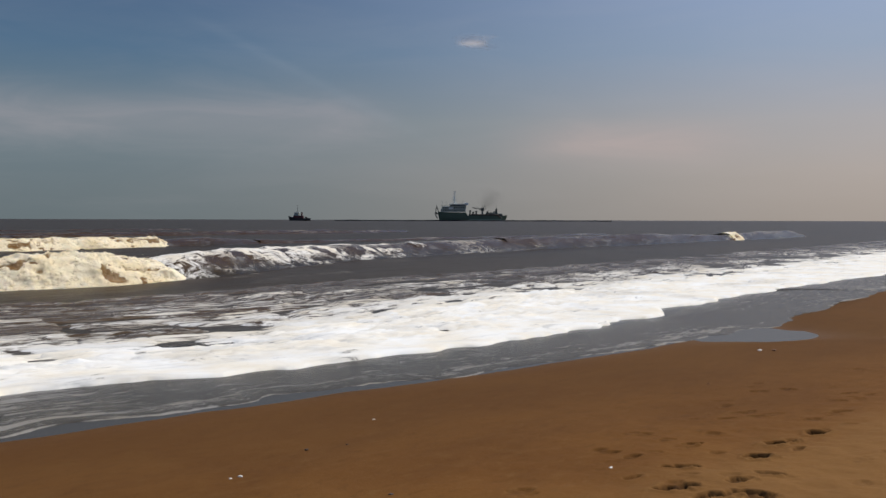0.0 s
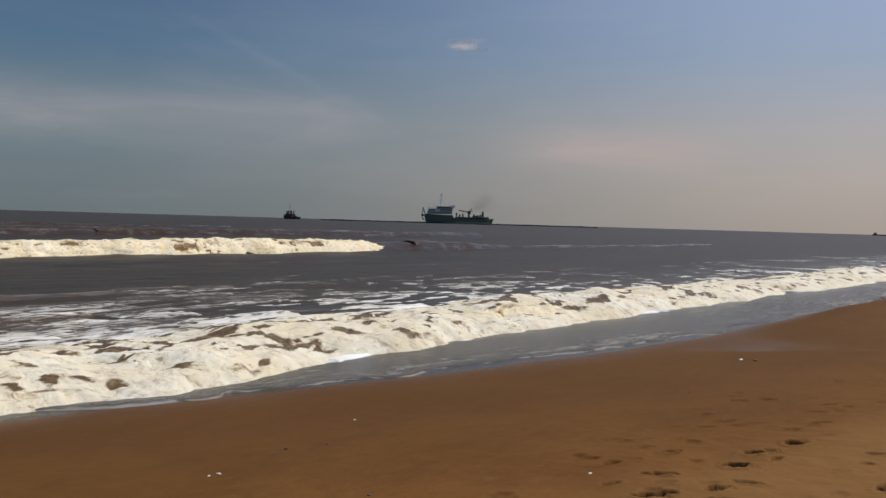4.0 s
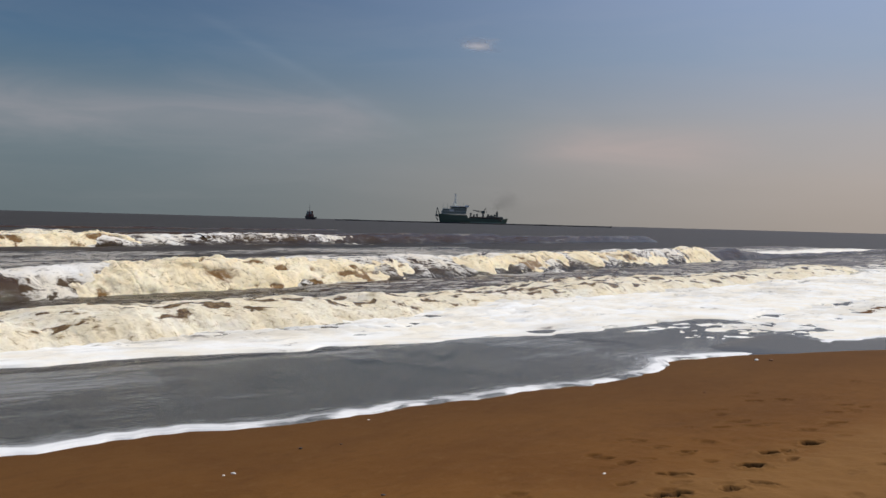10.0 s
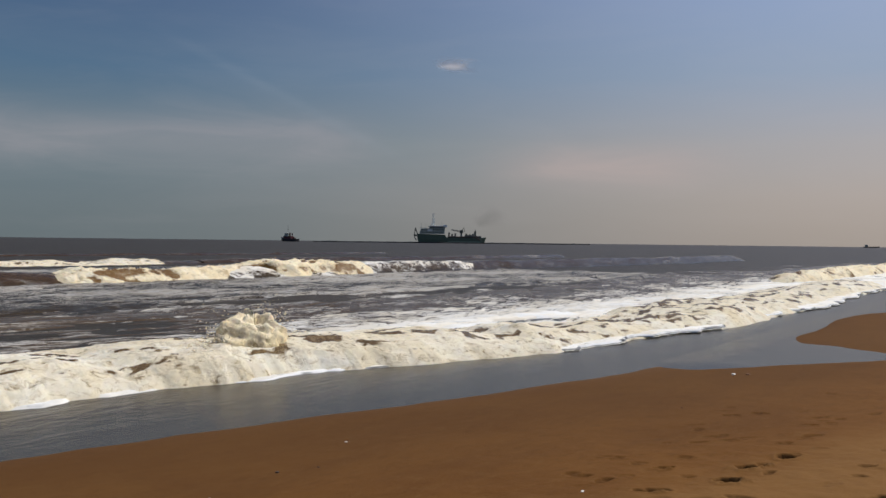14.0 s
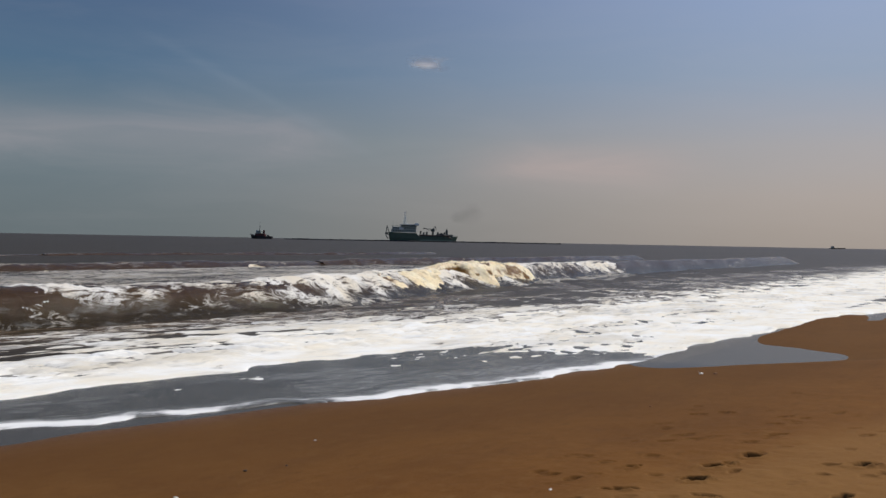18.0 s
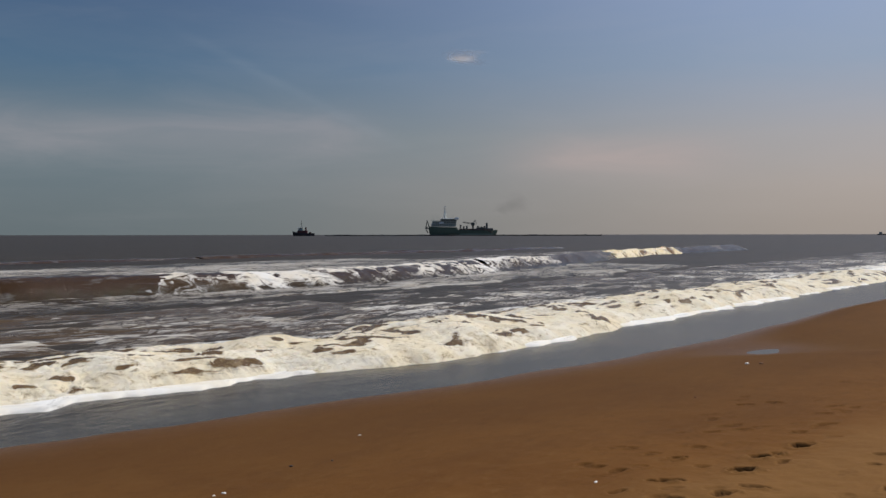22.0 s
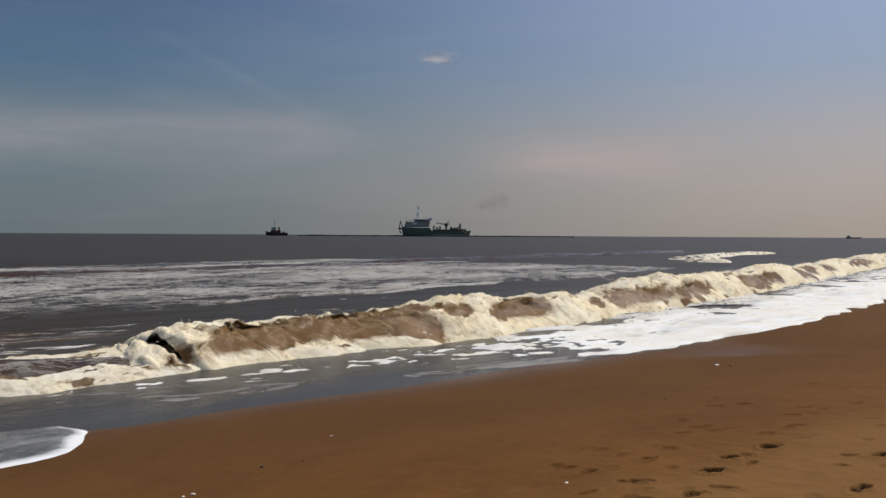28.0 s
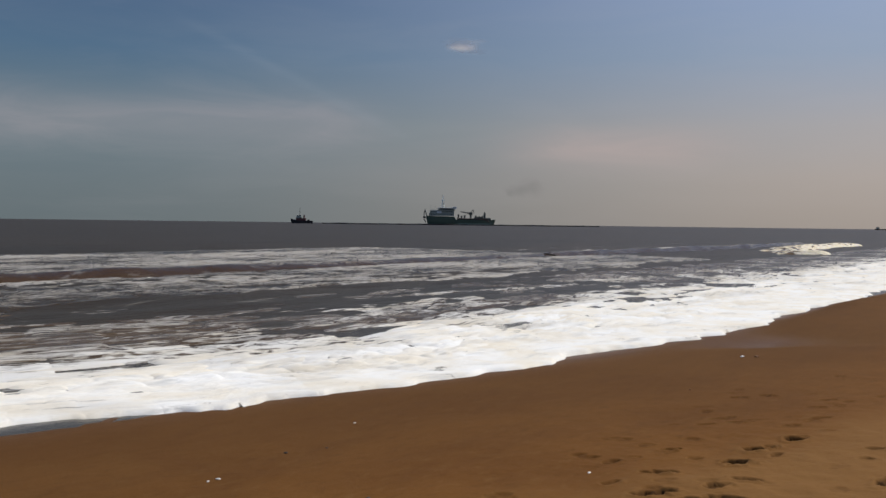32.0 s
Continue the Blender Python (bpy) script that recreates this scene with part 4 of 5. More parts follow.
def foam_roller(x0, x1, seed, bare=0.6):
    cols, n = piece_grid(x0, x1, 7, 0.032)
    xc, half = (x0 + x1) / 2, (x1 - x0) * 0.62
    u, v, z = along(ROLL, n)
    gu, gs = np.meshgrid(np.linspace(-half, half, cols), u)
    gv = np.broadcast_to(v[:, None], gu.shape).copy()
    gz = np.broadcast_to(z[:, None], gu.shape).copy()
    wx = gu + xc
    env = np.sin(np.clip(gs / u[-1], 0, 1) * math.pi) ** 0.5
    surge = rough(wx * 0.28, 0.7, 0, seed + 8) + 0.25 * rough(wx * 0.8, 0.7, 0, seed + 18)
    big, mid, small, tiny = billow(wx, gs, seed)
    lump = 0.13 * (big - 0.6) + 0.12 * (mid - 0.6) + 0.085 * (small - 0.6) + 0.042 * (tiny - 0.6)
    spot = np.clip(2.6 * fbm(wx * 1.5 + 0.5 * gs, gs * 2.6, 0, seed + 23, 4) * (0.6 + 0.5 * rough(wx * 0.3, gs * 0.4, 0, seed + 27)) - 0.55, 0, 1) * np.clip((gs - 0.35) / 0.4, 0, 1)
    lump = lump - 0.10 * spot
    # shade in the creases between lumps, painted brown by lowering the cover
    crease_shade = np.clip(0.75 - 0.45 * big - 0.45 * mid, 0, 1) + 0.35 * np.clip(0.5 - small, 0, 1)
    nv, nz = np.gradient(z, u)[:, None], np.gradient(v, u)[:, None]
    norm = np.hypot(nv, nz) + 1e-6
    gv -= lump * env * nv / norm
    gz += lump * env * np.abs(nz / norm)
    gv += 0.30 * rough(wx * 0.5, 0.3, 0, seed + 4) + 0.12 * fbm(wx * 1.6, gs * 1.6, 0, seed + 6, 2)
    crest = np.exp(-((gv - 0.8) / 0.7) ** 2)
    gz = gz * (0.92 + 0.26 * np.maximum(surge, -0.5)) + crest * 0.11 * np.maximum(0, rough(wx * 3.5, gs * 3.0, 0, seed + 14)) + crest * 0.07 * np.maximum(0, rough(wx * 9, gs * 8, 0, seed + 15))
    tuck = tucked(gu, half)
    gv += 0.16 * tuck
    gz -= 0.12 * tuck
    # bare brown water hangs in hollow curtains under the lip
    curtain = np.clip(fbm(wx * 0.45, 0.4, 0, seed + 13, 2) * 1.5 + 0.3 * bare, 0, 1) * np.exp(-((gz - 0.78) / 0.22) ** 2) * (gv < 1.0)
    gv += 0.28 * curtain * bare
    cover = np.clip(0.99 - 0.13 * np.clip(gv - 1.6, 0, 4) + 0.14 * rough(wx * 0.8, gs, 0, seed + 12) - 1.1 * bare * curtain - 1.35 * crease_shade - 0.95 * spot, 0.10, 1)
    # drops thrown up along the crest
    rnd = np.random.default_rng(int(x0 * 100) + seed)
    count = int((x1 - x0) * 70 / max(1.0, (x0 / 9) ** 1.4))
    ii, jj = rnd.integers(int(n * 0.30), int(n * 0.55), count), rnd.integers(1, cols - 1, count)
    size = rnd.uniform(0.004, 0.013, count) * max(1.0, (x0 / 12) ** 0.7)
    lift = np.abs(rnd.normal(0, 0.035, count)) * crest[ii, jj] * 1.5
    centres = np.stack([gu[ii, jj], gv[ii, jj] - 0.3 * lift, gz[ii, jj] + lift], -1)
    clots = blob_mesh("spray", centres, size, ROLLER, rnd) if count else None
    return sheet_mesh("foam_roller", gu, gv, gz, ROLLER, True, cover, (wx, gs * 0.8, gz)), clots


LOW = [(-0.35, -0.14), (-0.15, 0.0), (0.05, 0.10), (0.4, 0.20), (1.0, 0.28), (1.8, 0.28), (2.7, 0.18), (3.6, 0.04), (4.4, -0.14)]


def low_froth(x0, x1, seed):
    """The low, tumbled band of froth that a spent wave pushes ahead."""
    cols, n = piece_grid(x0, x1, 5.2, 0.036)
    xc, half = (x0 + x1) / 2, (x1 - x0) * 0.62
    u, v, z = along(LOW, n)
    gu, gs = np.meshgrid(np.linspace(-half, half, cols), u)
    gv, gz = np.broadcast_to(v[:, None], gu.shape).copy(), np.broadcast_to(z[:, None], gu.shape).copy()
    wx = gu + xc
    env = np.clip(gs / 0.5, 0, 1) * np.clip((u[-1] - gs) / 0.8, 0, 1)
    heap = rough(wx * 0.30, 0.4, 0, seed + 50) + 0.8 * fbm(wx * 0.8, gs * 0.9, 0, seed + 51, 2)
    big, mid, small, tiny = billow(wx * 1.5, gs * 1.7, seed + 52)
    chop = 0.075 * (big - 0.6) + 0.05 * (mid - 0.6) + 0.028 * (small - 0.6) + 0.014 * (tiny - 0.6)
    gz += env * (0.11 * heap - 0.02 + 1.1 * chop)
    gv += 0.25 * rough(wx * 0.6, 0.3, 0, seed + 4) + 0.10 * rough(wx * 2.1, 0.3, 0, seed + 6) + 0.03 * rough(wx * 9, 0.3, 0, seed + 16)
    gz -= (0.05 if xc < 60 else 0.4) * tucked(gu, half)
    # dips of the chop get painted shade: less cover, so browner
    cover = np.clip(0.96 - 0.10 * np.clip(gv - 0.9, 0, 4) - 0.8 * np.clip(-chop * 8, 0, 1) - 1.2 * np.clip(fbm(wx * 2.2, gs * 4.2, 0, seed + 55, 4) - 0.06, 0, 1) * np.clip(gs / 0.9, 0.15, 1), 0.1, 1)
    return sheet_mesh("low_froth", gu, gv, gz, TUMBLE, True, cover, (wx, gs * 0.8, gz))


def torn_ridge(x, y, seed):
    """Filaments of old foam, drawn out along the shore: 1 on a strand, falling to 0 and below between."""
    wx, wy = x + 1.1 * rough(x * 0.3, y * 0.5, 0, seed + 31), y + 0.5 * rough(x * 0.3, y * 0.6, 0, seed + 32)
    return 1 - 1.9 * np.abs(fbm(wx * 0.42, wy * 1.15, 0, seed + 33, 5, 0.55))


def foam_sheet(x0, x1, seed, dense=3.5):
    cols, n = piece_grid(x0, x1, 13)
    xc, half = (x0 + x1) / 2, (x1 - x0) * 0.60
    v = np.concatenate([[-0.04, 0.0, 0.03, 0.07, 0.12, 0.2], np.linspace(0.3, 5.0, n * 2 // 7), np.linspace(5.1, 13.0, n // 4)])
    gu, gv = np.meshgrid(np.linspace(-half, half, cols), v)
    wx = gu + xc
    lip = np.interp(gv, [-0.04, 0, 0.07, 0.2, 0.5, 13], [-0.06, -0.018, 0.014, 0.018, 0.010, 0.0])
    dense = dense * (0.45 + 0.55 * smooth01((xc - 6) / 14))
    ridge = torn_ridge(wx, gv, seed)
    loose = np.clip((gv - dense * 0.6) / 3, 0, 1)
    chop = np.clip((gv - 0.7) / 1.2, 0, 1) * np.clip((dense + 1.0 - gv) / 1.0, 0, 1)
    gz = lip + 0.010 * fbm(wx * 0.9, gv * 2.2, 0, seed, 4) * np.clip(gv / 0.8, 0, 1) + chop * (0.055 * (0.5 - np.abs(fbm(wx * 1.5, gv * 2.2, 0, seed + 41, 3))) + 0.03 * fbm(wx * 6, gv * 7, 0, seed + 42, 2)) + loose * (0.085 * ridge - 0.068)
    scallop = 0.30 * rough(wx * 0.55, 0.1, 0, seed + 5) + 0.16 * rough(wx * 1.7, 0.1, 0, seed + 6) + 0.05 * rough(wx * 6, 0.1, 0, seed + 7)
    gy = gv + scallop * np.clip(1 - gv / 3, 0, 1)
    gz -= (0.015 + 0.10 * np.clip((gv - 1.2) / 2, 0, 1)) * tucked(gu, half)
    gu = gu * (1 + 0.17 * np.clip(gv, 0, 8) / half)
    cover = np.clip(np.interp(gv, [0, 0.25, dense, dense + 2.2, 13], [1, 1, 0.88, 0.30, 0.06]) + 0.16 * fbm(wx * 0.4, gv * 0.6, 0, seed + 8, 2) + 0.22 * (ridge - 0.4) * np.clip(loose + 0.3, 0, 1), 0.1, 1)
    return sheet_mesh("foam_sheet", gu, gy, gz, FROTH, True, cover, (wx, gv, gz))


def lace_film(x0, x1, seed):
    return wash_film(x0, x1, seed, 1.0, FILM)


def wash_film(x0, x1, seed, lip=0.3, mat=None):
    """The thin sheet of water that runs up the sand behind a fine white edge."""
    cols, n = piece_grid(x0, x1, 5)
    xc, half = (x0 + x1) / 2, (x1 - x0) * 0.60
    v = np.concatenate([[-0.03, 0.0, 0.02, 0.05, 0.1, 0.16, 0.24, 0.34, 0.5], np.linspace(0.65, 7.0, n // 2)])
    gu, gv = np.meshgrid(np.linspace(-half, half, cols), v)
    wx = gu + xc
    gz = np.interp(gv, [-0.03, 0, 0.05, 0.16, 0.34, 7], [-0.03, -0.003, 0.006, 0.008, 0.004, 0.0]) + 0.004 * fbm(wx * 1.2, gv * 2, 0, seed, 3) * np.clip(gv, 0, 1)
    rim = lip if lip < 0.2 else max(lip, 0.75)
    gz -= 0.06 * np.clip(gv - (2.2 if lip < 0.2 else 4.0), 0, 3)
    scallop = 0.30 * rough(wx * 0.55, 0.1, 0, seed + 5) + 0.16 * rough(wx * 1.7, 0.1, 0, seed + 6) + 0.05 * rough(wx * 6, 0.1, 0, seed + 7)
    gy = gv + scallop * np.clip(1 - gv / 3, 0, 1)
    gz -= 0.01 * tucked(gu, half)
    gu = gu * (1 + 0.17 * np.clip(gv, 0, 6) / half)
    cover = np.clip(np.interp(gv, [0, 0.15 * rim, 0.32 * rim, 0.65, 2, 7], [1, 1, 0.62, max(0.36, 0.46 * lip), max(0.34, 0.42 * lip), max(0.36, 0.46 * lip)]) * np.where(gv < 0.3, min(0.97, 0.54 + 0.46 * lip), 1.0) + 0.18 * fbm(wx * 0.35, gv * 0.5, 0, seed + 8, 2), 0.05, 1)
    cover = cover - 0.35 * np.clip(1 - gv / 0.3, 0, 1) * np.clip(fbm(wx * 2.2, gv * 3, 0, seed + 9, 3) + 0.2, 0, 1)
    return sheet_mesh("wash_film", gu, gy, gz, mat or CLEAN, True, cover, (wx, gv * 1.6, gz))


def front_at(line, x):
    return float(np.interp(x, STATIONS, line)) if x >= 5 else line[0] + (x - 5) * 0.45 * (line[1] - line[0])


def wave_rows(wave, x0, x1, part_name):
    """The way of one stretch of a wave, from x0 to x1 along the shore, so that its ends meet its neighbours'."""
    ts = [t for t, _ in wave["rows"]]
    fronts = np.array([y for _, y in wave["rows"]])
    st = np.array(wave["state"])
    times = sorted(set(ts) | {s[0] for s in wave["state"]} | {s[0] for k in ("face", "gap", "flat") for s in wave.get(k, ())} | {0.0, 32.0})
    out = []
    for t in times:
        line = [np.interp(t, ts, fronts[:, i]) for i in range(fronts.shape[1])]
        h, lo, hi, c0, c1 = (float(np.interp(t, st[:, 0], st[:, i])) for i in range(1, 6))
        lv = level(t)
        ends = []
        for x in (x0, x1):
            y = sum(front_at(line, x * k) for k in (0.86, 0.95, 1.0, 1.06, 1.16)) / 5
            fade = smooth01((x - 12) / 10)
            c = c0 * (1 - fade) + c1 * fade
            b = smooth01((x - lo) / 7 + 0.5) * smooth01((hi - x) / 7 + 0.5)
            if "gap" in wave:
                gt = np.array(wave["gap"])
                g0, g1 = (float(np.interp(t, gt[:, 0], gt[:, i])) for i in (1, 2))
                if g1 - g0 > 0.3:
                    b *= 1 - 0.85 * smooth01((x - g0) / 2.5 + 0.5) * smooth01((g1 - x) / 2.5 + 0.5)
            hb = h * float(np.interp(t, *np.array(wave.get("flat", [(0, 1)])).T))
            f0, f1, q0, q1 = wave.get("far", (0, -1, 0, 0))
            if q0 < t < q1:
                b = max(b, 0.85 * smooth01((x - f0) / 5 + 0.5) * smooth01((f1 - x) / 5 + 0.5))
            slope = 0.0
            zs = float(sand_height(x, y)) + 0.012
            top = max(lv + 0.01, zs)
            if part_name in ("foam_sheet", "lace_film", "wash_film") and x > 15 and y < 8.5 and t < 15:
                top += max(float(np.interp(t, POOL_T, POOL_Z)) + 0.012 - top, 0.0) * smooth01((x - 15) / 5)
            if part_name == "foam_face":
                ft = np.array(wave["face"])
                f, flo, fhi = (float(np.interp(t, ft[:, 0], ft[:, i])) for i in (1, 2, 3))
                f *= smooth01((x - flo) / 9 + 0.5) * smooth01((fhi - x) / 12 + 0.5)
                z = lv + 0.03 + hb * (0.35 + 0.65 * smooth01((y - 9.5) / 4)) - 1.08 - 0.17 * smooth01((0.75 - f) / 0.7) - (0.6 if h < 0.03 else 0.6 * smooth01((0.12 - f) / 0.12))
            elif part_name == "wave_body":
                z = lv - 0.02 + (hb * (0.35 + 0.65 * smooth01((y - 9.5) / 4)) - 1.08 if h > 0.02 else -1.7) - 0.25 * b
                if wave.get("taper"):
                    z -= 0.6 * smooth01((x - hi - 4) / 8)
            elif part_name == "low_froth":
                z = max(lv, zs - 0.1) + min(h, 0.36) - (0.41 if h > 0.7 else 0.31) - 0.5 * smooth01((h - 0.58) / 0.2) * (0.0 if wave.get("toe", (1, 0))[0] < t < wave.get("toe", (1, 0))[1] else 1.0) - 0.3 * smooth01((0.14 - h) / 0.12)
            elif part_name == "foam_roller":
                z = lv + h * b - 1.12 - 0.35 * (1 - b) - 0.6 * smooth01((0.60 - h * b) / 0.22) - (0.6 if h * b < 0.05 else 0.0)
            else:
                slope = max(zs - lv - 0.01, 0) / 6.0
                if part_name == "lace_film":
                    z = top + 0.006 - 0.07 * smooth01((0.40 - c0) / 0.12) - 0.35 * max(smooth01((y - 10.2) / 1.5), smooth01((0.10 - c) / 0.08))
                elif part_name == "wash_film":
                    z = top - 0.35 * max(smooth01((y - 10.2) / 1.5), smooth01((0.10 - c) / 0.08)) - 0.004
                else:
                    z = top + 0.06 * smooth01((y - 12) / 6) + 0.20 * (c - 0.80) - 0.25 * smooth01((0.40 - c) / 0.25) - 0.3 * smooth01((0.12 - c) / 0.1)
            if part_name in ("foam_roller", "wave_body", "low_froth", "foam_face"):
                y += (0.4 if part_name == "low_froth" else 1.0) * wave.get("back", 0.0)
            if part_name == "foam_sheet":
                y += 2.6 * smooth01((y - 13) / 5)
            ends.append((y, z, slope))
        (ya, za, sa), (yb, zb, sb) = ends
        w = x1 - x0
        turn, pitch = math.atan((yb - ya) / w), math.atan((zb - za) / math.hypot(w, yb - ya))
        if part_name not in ("foam_roller", "wave_body", "low_froth", "foam_face"):
            pitch = min(max(pitch, -0.05), 0.05)
        out.append((t, pose((x0 + x1) / 2, (ya + yb) / 2, (za + zb) / 2, -math.degrees(math.atan((sa + sb) / 2)), -math.degrees(pitch), math.degrees(turn))))
    return out


moving = []


def build_waves():
    words = {"runup": "thin receding sheet of water with a beaded foam edge", "old": "spent white wash sliding over the wet shore", "first": "brown breaking wave with a cream foam front near the beach", "second": "long outer breaker with a cream foam crest",
             "seethe": "white seething froth over the water amid two waves", "backwash": "low foaming bore meeting the backwash on the shore", "third": "tall brown breaker toppling into cream foam", "fourth": "brown shore breaker curling into golden foam", "sixth": "thin white breaker far along the shore", "fifth": "low unbroken brown swell streaked with old foam"}
    shapes = {"wave_body": wave_body, "foam_face": foam_face, "foam_roller": foam_roller, "foam_sheet": foam_sheet, "wash_film": wash_film, "lace_film": lace_film, "low_froth": low_froth}
    for key, wave in WAVES.items():
        top = new("breaking_wave")
        tagged(top, words[key], "wave", "waves rolling in to the beach")
        for x0, x1 in zip(EDGES, EDGES[1:]):
            if x0 < wave.get("start", 0):
                continue
            for part_name, shape in shapes.items():
                if (key == "fifth" and part_name == "foam_roller") or (key == "seethe" and part_name != "foam_sheet") or (key == "old" and part_name == "wave_body"):
                    continue
                if part_name == "wash_film" and key in ("old", "second", "fifth", "sixth") or part_name != "wash_film" and key == "runup" or part_name == "lace_film" and key not in ("first", "backwash"):
                    continue
                if part_name == "foam_face" and ("face" not in wave or x0 > 90):
                    continue
                if key == "sixth" and part_name != "low_froth" or part_name == "low_froth" and (key in ("runup", "seethe", "fifth") or x0 > 48 and key != "sixth"):
                    continue
                made = shape(x0, x1, wave["seed"], *{"foam_roller": [wave.get("bare", 0.4)], "wave_body": [wave.get("lace", 0.2)], "foam_sheet": [wave.get("dense", 3.5)], "wash_film": [wave.get("lip", 0.3)]}.get(part_name, []))
                made, clots = made if isinstance(made, tuple) else (made, None)
                ob = new(part_name, made)
                ob.parent = top
                moving.append((ob, wave_rows(wave, x0, x1, part_name)))
                if clots:
                    bits = new("spray", clots)
                    bits.parent = ob
                    bits["kind"] = "stuff"


def splash_mesh(seed, dark=0.0):
    """A burst of thrown water: a torn, lumpy heap with ragged tips."""
    n, m = 44, 80
    gs, ga = np.meshgrid(np.linspace(0, 1, n), np.linspace(0, 2 * math.pi, m), indexing="ij")
    ca, sa = np.cos(ga), np.sin(ga)
    rise = np.sin(gs * math.pi / 2)
    wide = 0.78 * np.cos(gs * math.pi / 2) ** 0.75 * (1 + 0.28 * fbm(ca * 1.6, sa * 1.6, gs * 1.5, seed, 2))
    px, py, pz = wide * ca * 1.75 + 0.22 * rise, wide * sa * 0.75, rise * (0.74 + 0.28 * np.maximum(0, fbm(ca * 1.5 + gs, sa * 1.5, gs * 2, seed + 6, 2))) - 0.2
    push = 0.13 * (clumps(px * 2.4 + py, pz * 2.4 + py * 0.6, seed + 1) - 0.6) + 0.07 * (clumps(px * 5.5 + py * 2, pz * 5.5 + py, seed + 2) - 0.6) + 0.03 * (clumps(px * 13 + py * 3, pz * 13, seed + 3) - 0.6)
    px, py, pz = px + push * ca * 1.6, py + push * sa * 1.6, pz + push * 1.5 * rise + 0.06 * np.maximum(0, fbm(px * 5, py * 5, 0, seed + 3, 2)) * rise
    # dents in the heap are shaded by colour, through lower cover
    cover = np.clip(1.0 - dark - 0.5 * np.clip(-push * 4, 0, 0.4) + 0.15 * fbm(px * 2, py * 2, pz * 2, seed + 4, 2), 0.2, 1)
    return sheet_mesh("plume", px, py, pz, ROLLER, True, cover, (px, pz * 0.8, py))


def drops_mesh(seed):
    """The clots and drops of a burst: thick and coarse in the middle, thin and fine towards the rim."""
    rnd = np.random.default_rng(seed)
    n = 2600
    lean = rnd.normal(0, 0.42, n)
    h = np.abs(rnd.normal(0.32, 0.26, n)) * np.exp(-0.9 * lean ** 2)
    jets = 0.75 + 0.45 * rough(lean * 6, 0.5, 0, seed)
    centres = np.stack([lean * 1.5 + rnd.normal(0, 0.05, n), rnd.normal(0, 0.22, n) * (1 - 0.4 * h), h * jets * 1.15 - 0.05], -1)
    far = np.clip(h / 0.8 + np.abs(lean) * 0.5, 0, 1)
    return blob_mesh("drops", centres, rnd.uniform(0.006, 0.026, n) * (1.1 - 0.7 * far), ROLLER, rnd, 1.0)


# Bursts of spray: time of the top, place, size, seconds up and down.
SPLASHES = [(11.8, 13.4, 11.8, 1.55, 1.0), (11.9, 15.4, 11.5, 1.25, 0.9), (14.0, 11.4, 11.3, 1.2, 0.9), (14.6, 12.6, 10.9, 0.95, 0.7), (19.5, 29.5, 16.5, 1.25, 0.6), (21.0, 13.6, 11.3, 1.25, 0.9), (28.9, 13.0, 11.2, 1.2, 0.9), (3.0, 31.0, 10.4, 1.0, 0.8)]


def build_splashes():
    for i, (t, x, y, size, half) in enumerate(SPLASHES):
        top = new("splash")
        tagged(top, "ragged burst of cream spray thrown up by a wave", "spray", "bursts of spray")
        for name, me in (("plume", splash_mesh(200 + i * 7, 0.55 if i < 2 else 0.1)), ("drops", drops_mesh(300 + i))):
            ob = new(name, me)
            ob.parent = top
            wide = 0.85 if i < 2 else 0.56
            ob.scale = (size * wide, size * 0.7, size * 0.78) if name == "plume" else (size, size, size * (0.7 if i < 2 else 1.0))
            if name == "drops":
                ob["kind"] = "stuff"
        down = -1.6 * size
        times = [(0.0, down), (t - half, down), (t - half * 0.45, -0.25 * size), (t, 0.30), (t + half * 0.45, -0.4 * size), (t + half, down), (32.0, down)]
        if t + half > 32:
            times = times[:-1]
        moving.append((top, [(q, pose(x, y - 0.8 * (q - t) if abs(q - t) <= half else y, z, 0, 0, 8 * (i % 3) - 8)) for q, z in times]))


def build_tongue():
    """A round tongue of spent foam that slides over the sand from along the shore."""
    n, m = 30, 60
    gr, ga = np.meshgrid(np.linspace(0, 1, n), np.linspace(0, 2 * math.pi, m), indexing="ij")
    edge = 2.15 * (1 + 0.06 * rough(np.cos(ga) * 2, np.sin(ga) * 2, 0, 8) + 0.02 * rough(np.cos(ga) * 9, np.sin(ga) * 9, 0, 9))
    px, py = gr * edge * np.cos(ga), gr * edge * np.sin(ga)
    pz = 0.03 * np.clip((1 - gr) * 12, 0, 1) - 0.015
    cover = np.clip(np.interp(gr, [0, 0.6, 0.9, 0.97, 1], [0.50, 0.54, 0.62, 0.93, 1]) + 0.1 * fbm(px, py, 0, 77, 3), 0, 1)
    me = sheet_mesh("foam_tongue", px, py, pz, FILM, True, cover, (px * 0.5, py * 0.3, pz))
    ob = new("foam_tongue", me)
    tagged(ob, "thin rounded tongue of spent white foam on wet sand", "foam")

    def at(x, y, sink):
        return pose(x, y, float(sand_height(max(x, 0), y)) + 0.020 - sink, -3.4, 0.7, 0)
    moving.append((ob, [(t, at(x, y, sink)) for t, x, y, sink in ((0, -3.5, 10.4, 0), (24.5, -2.0, 10.0, 0), (26.5, 4.45, 9.75, 0), (28, 4.65, 9.80, 0.0), (29.5, 4.65, 9.9, 0.012), (31, 4.3, 10.2, 0.05), (32, 3.9, 10.6, 0.12))]))


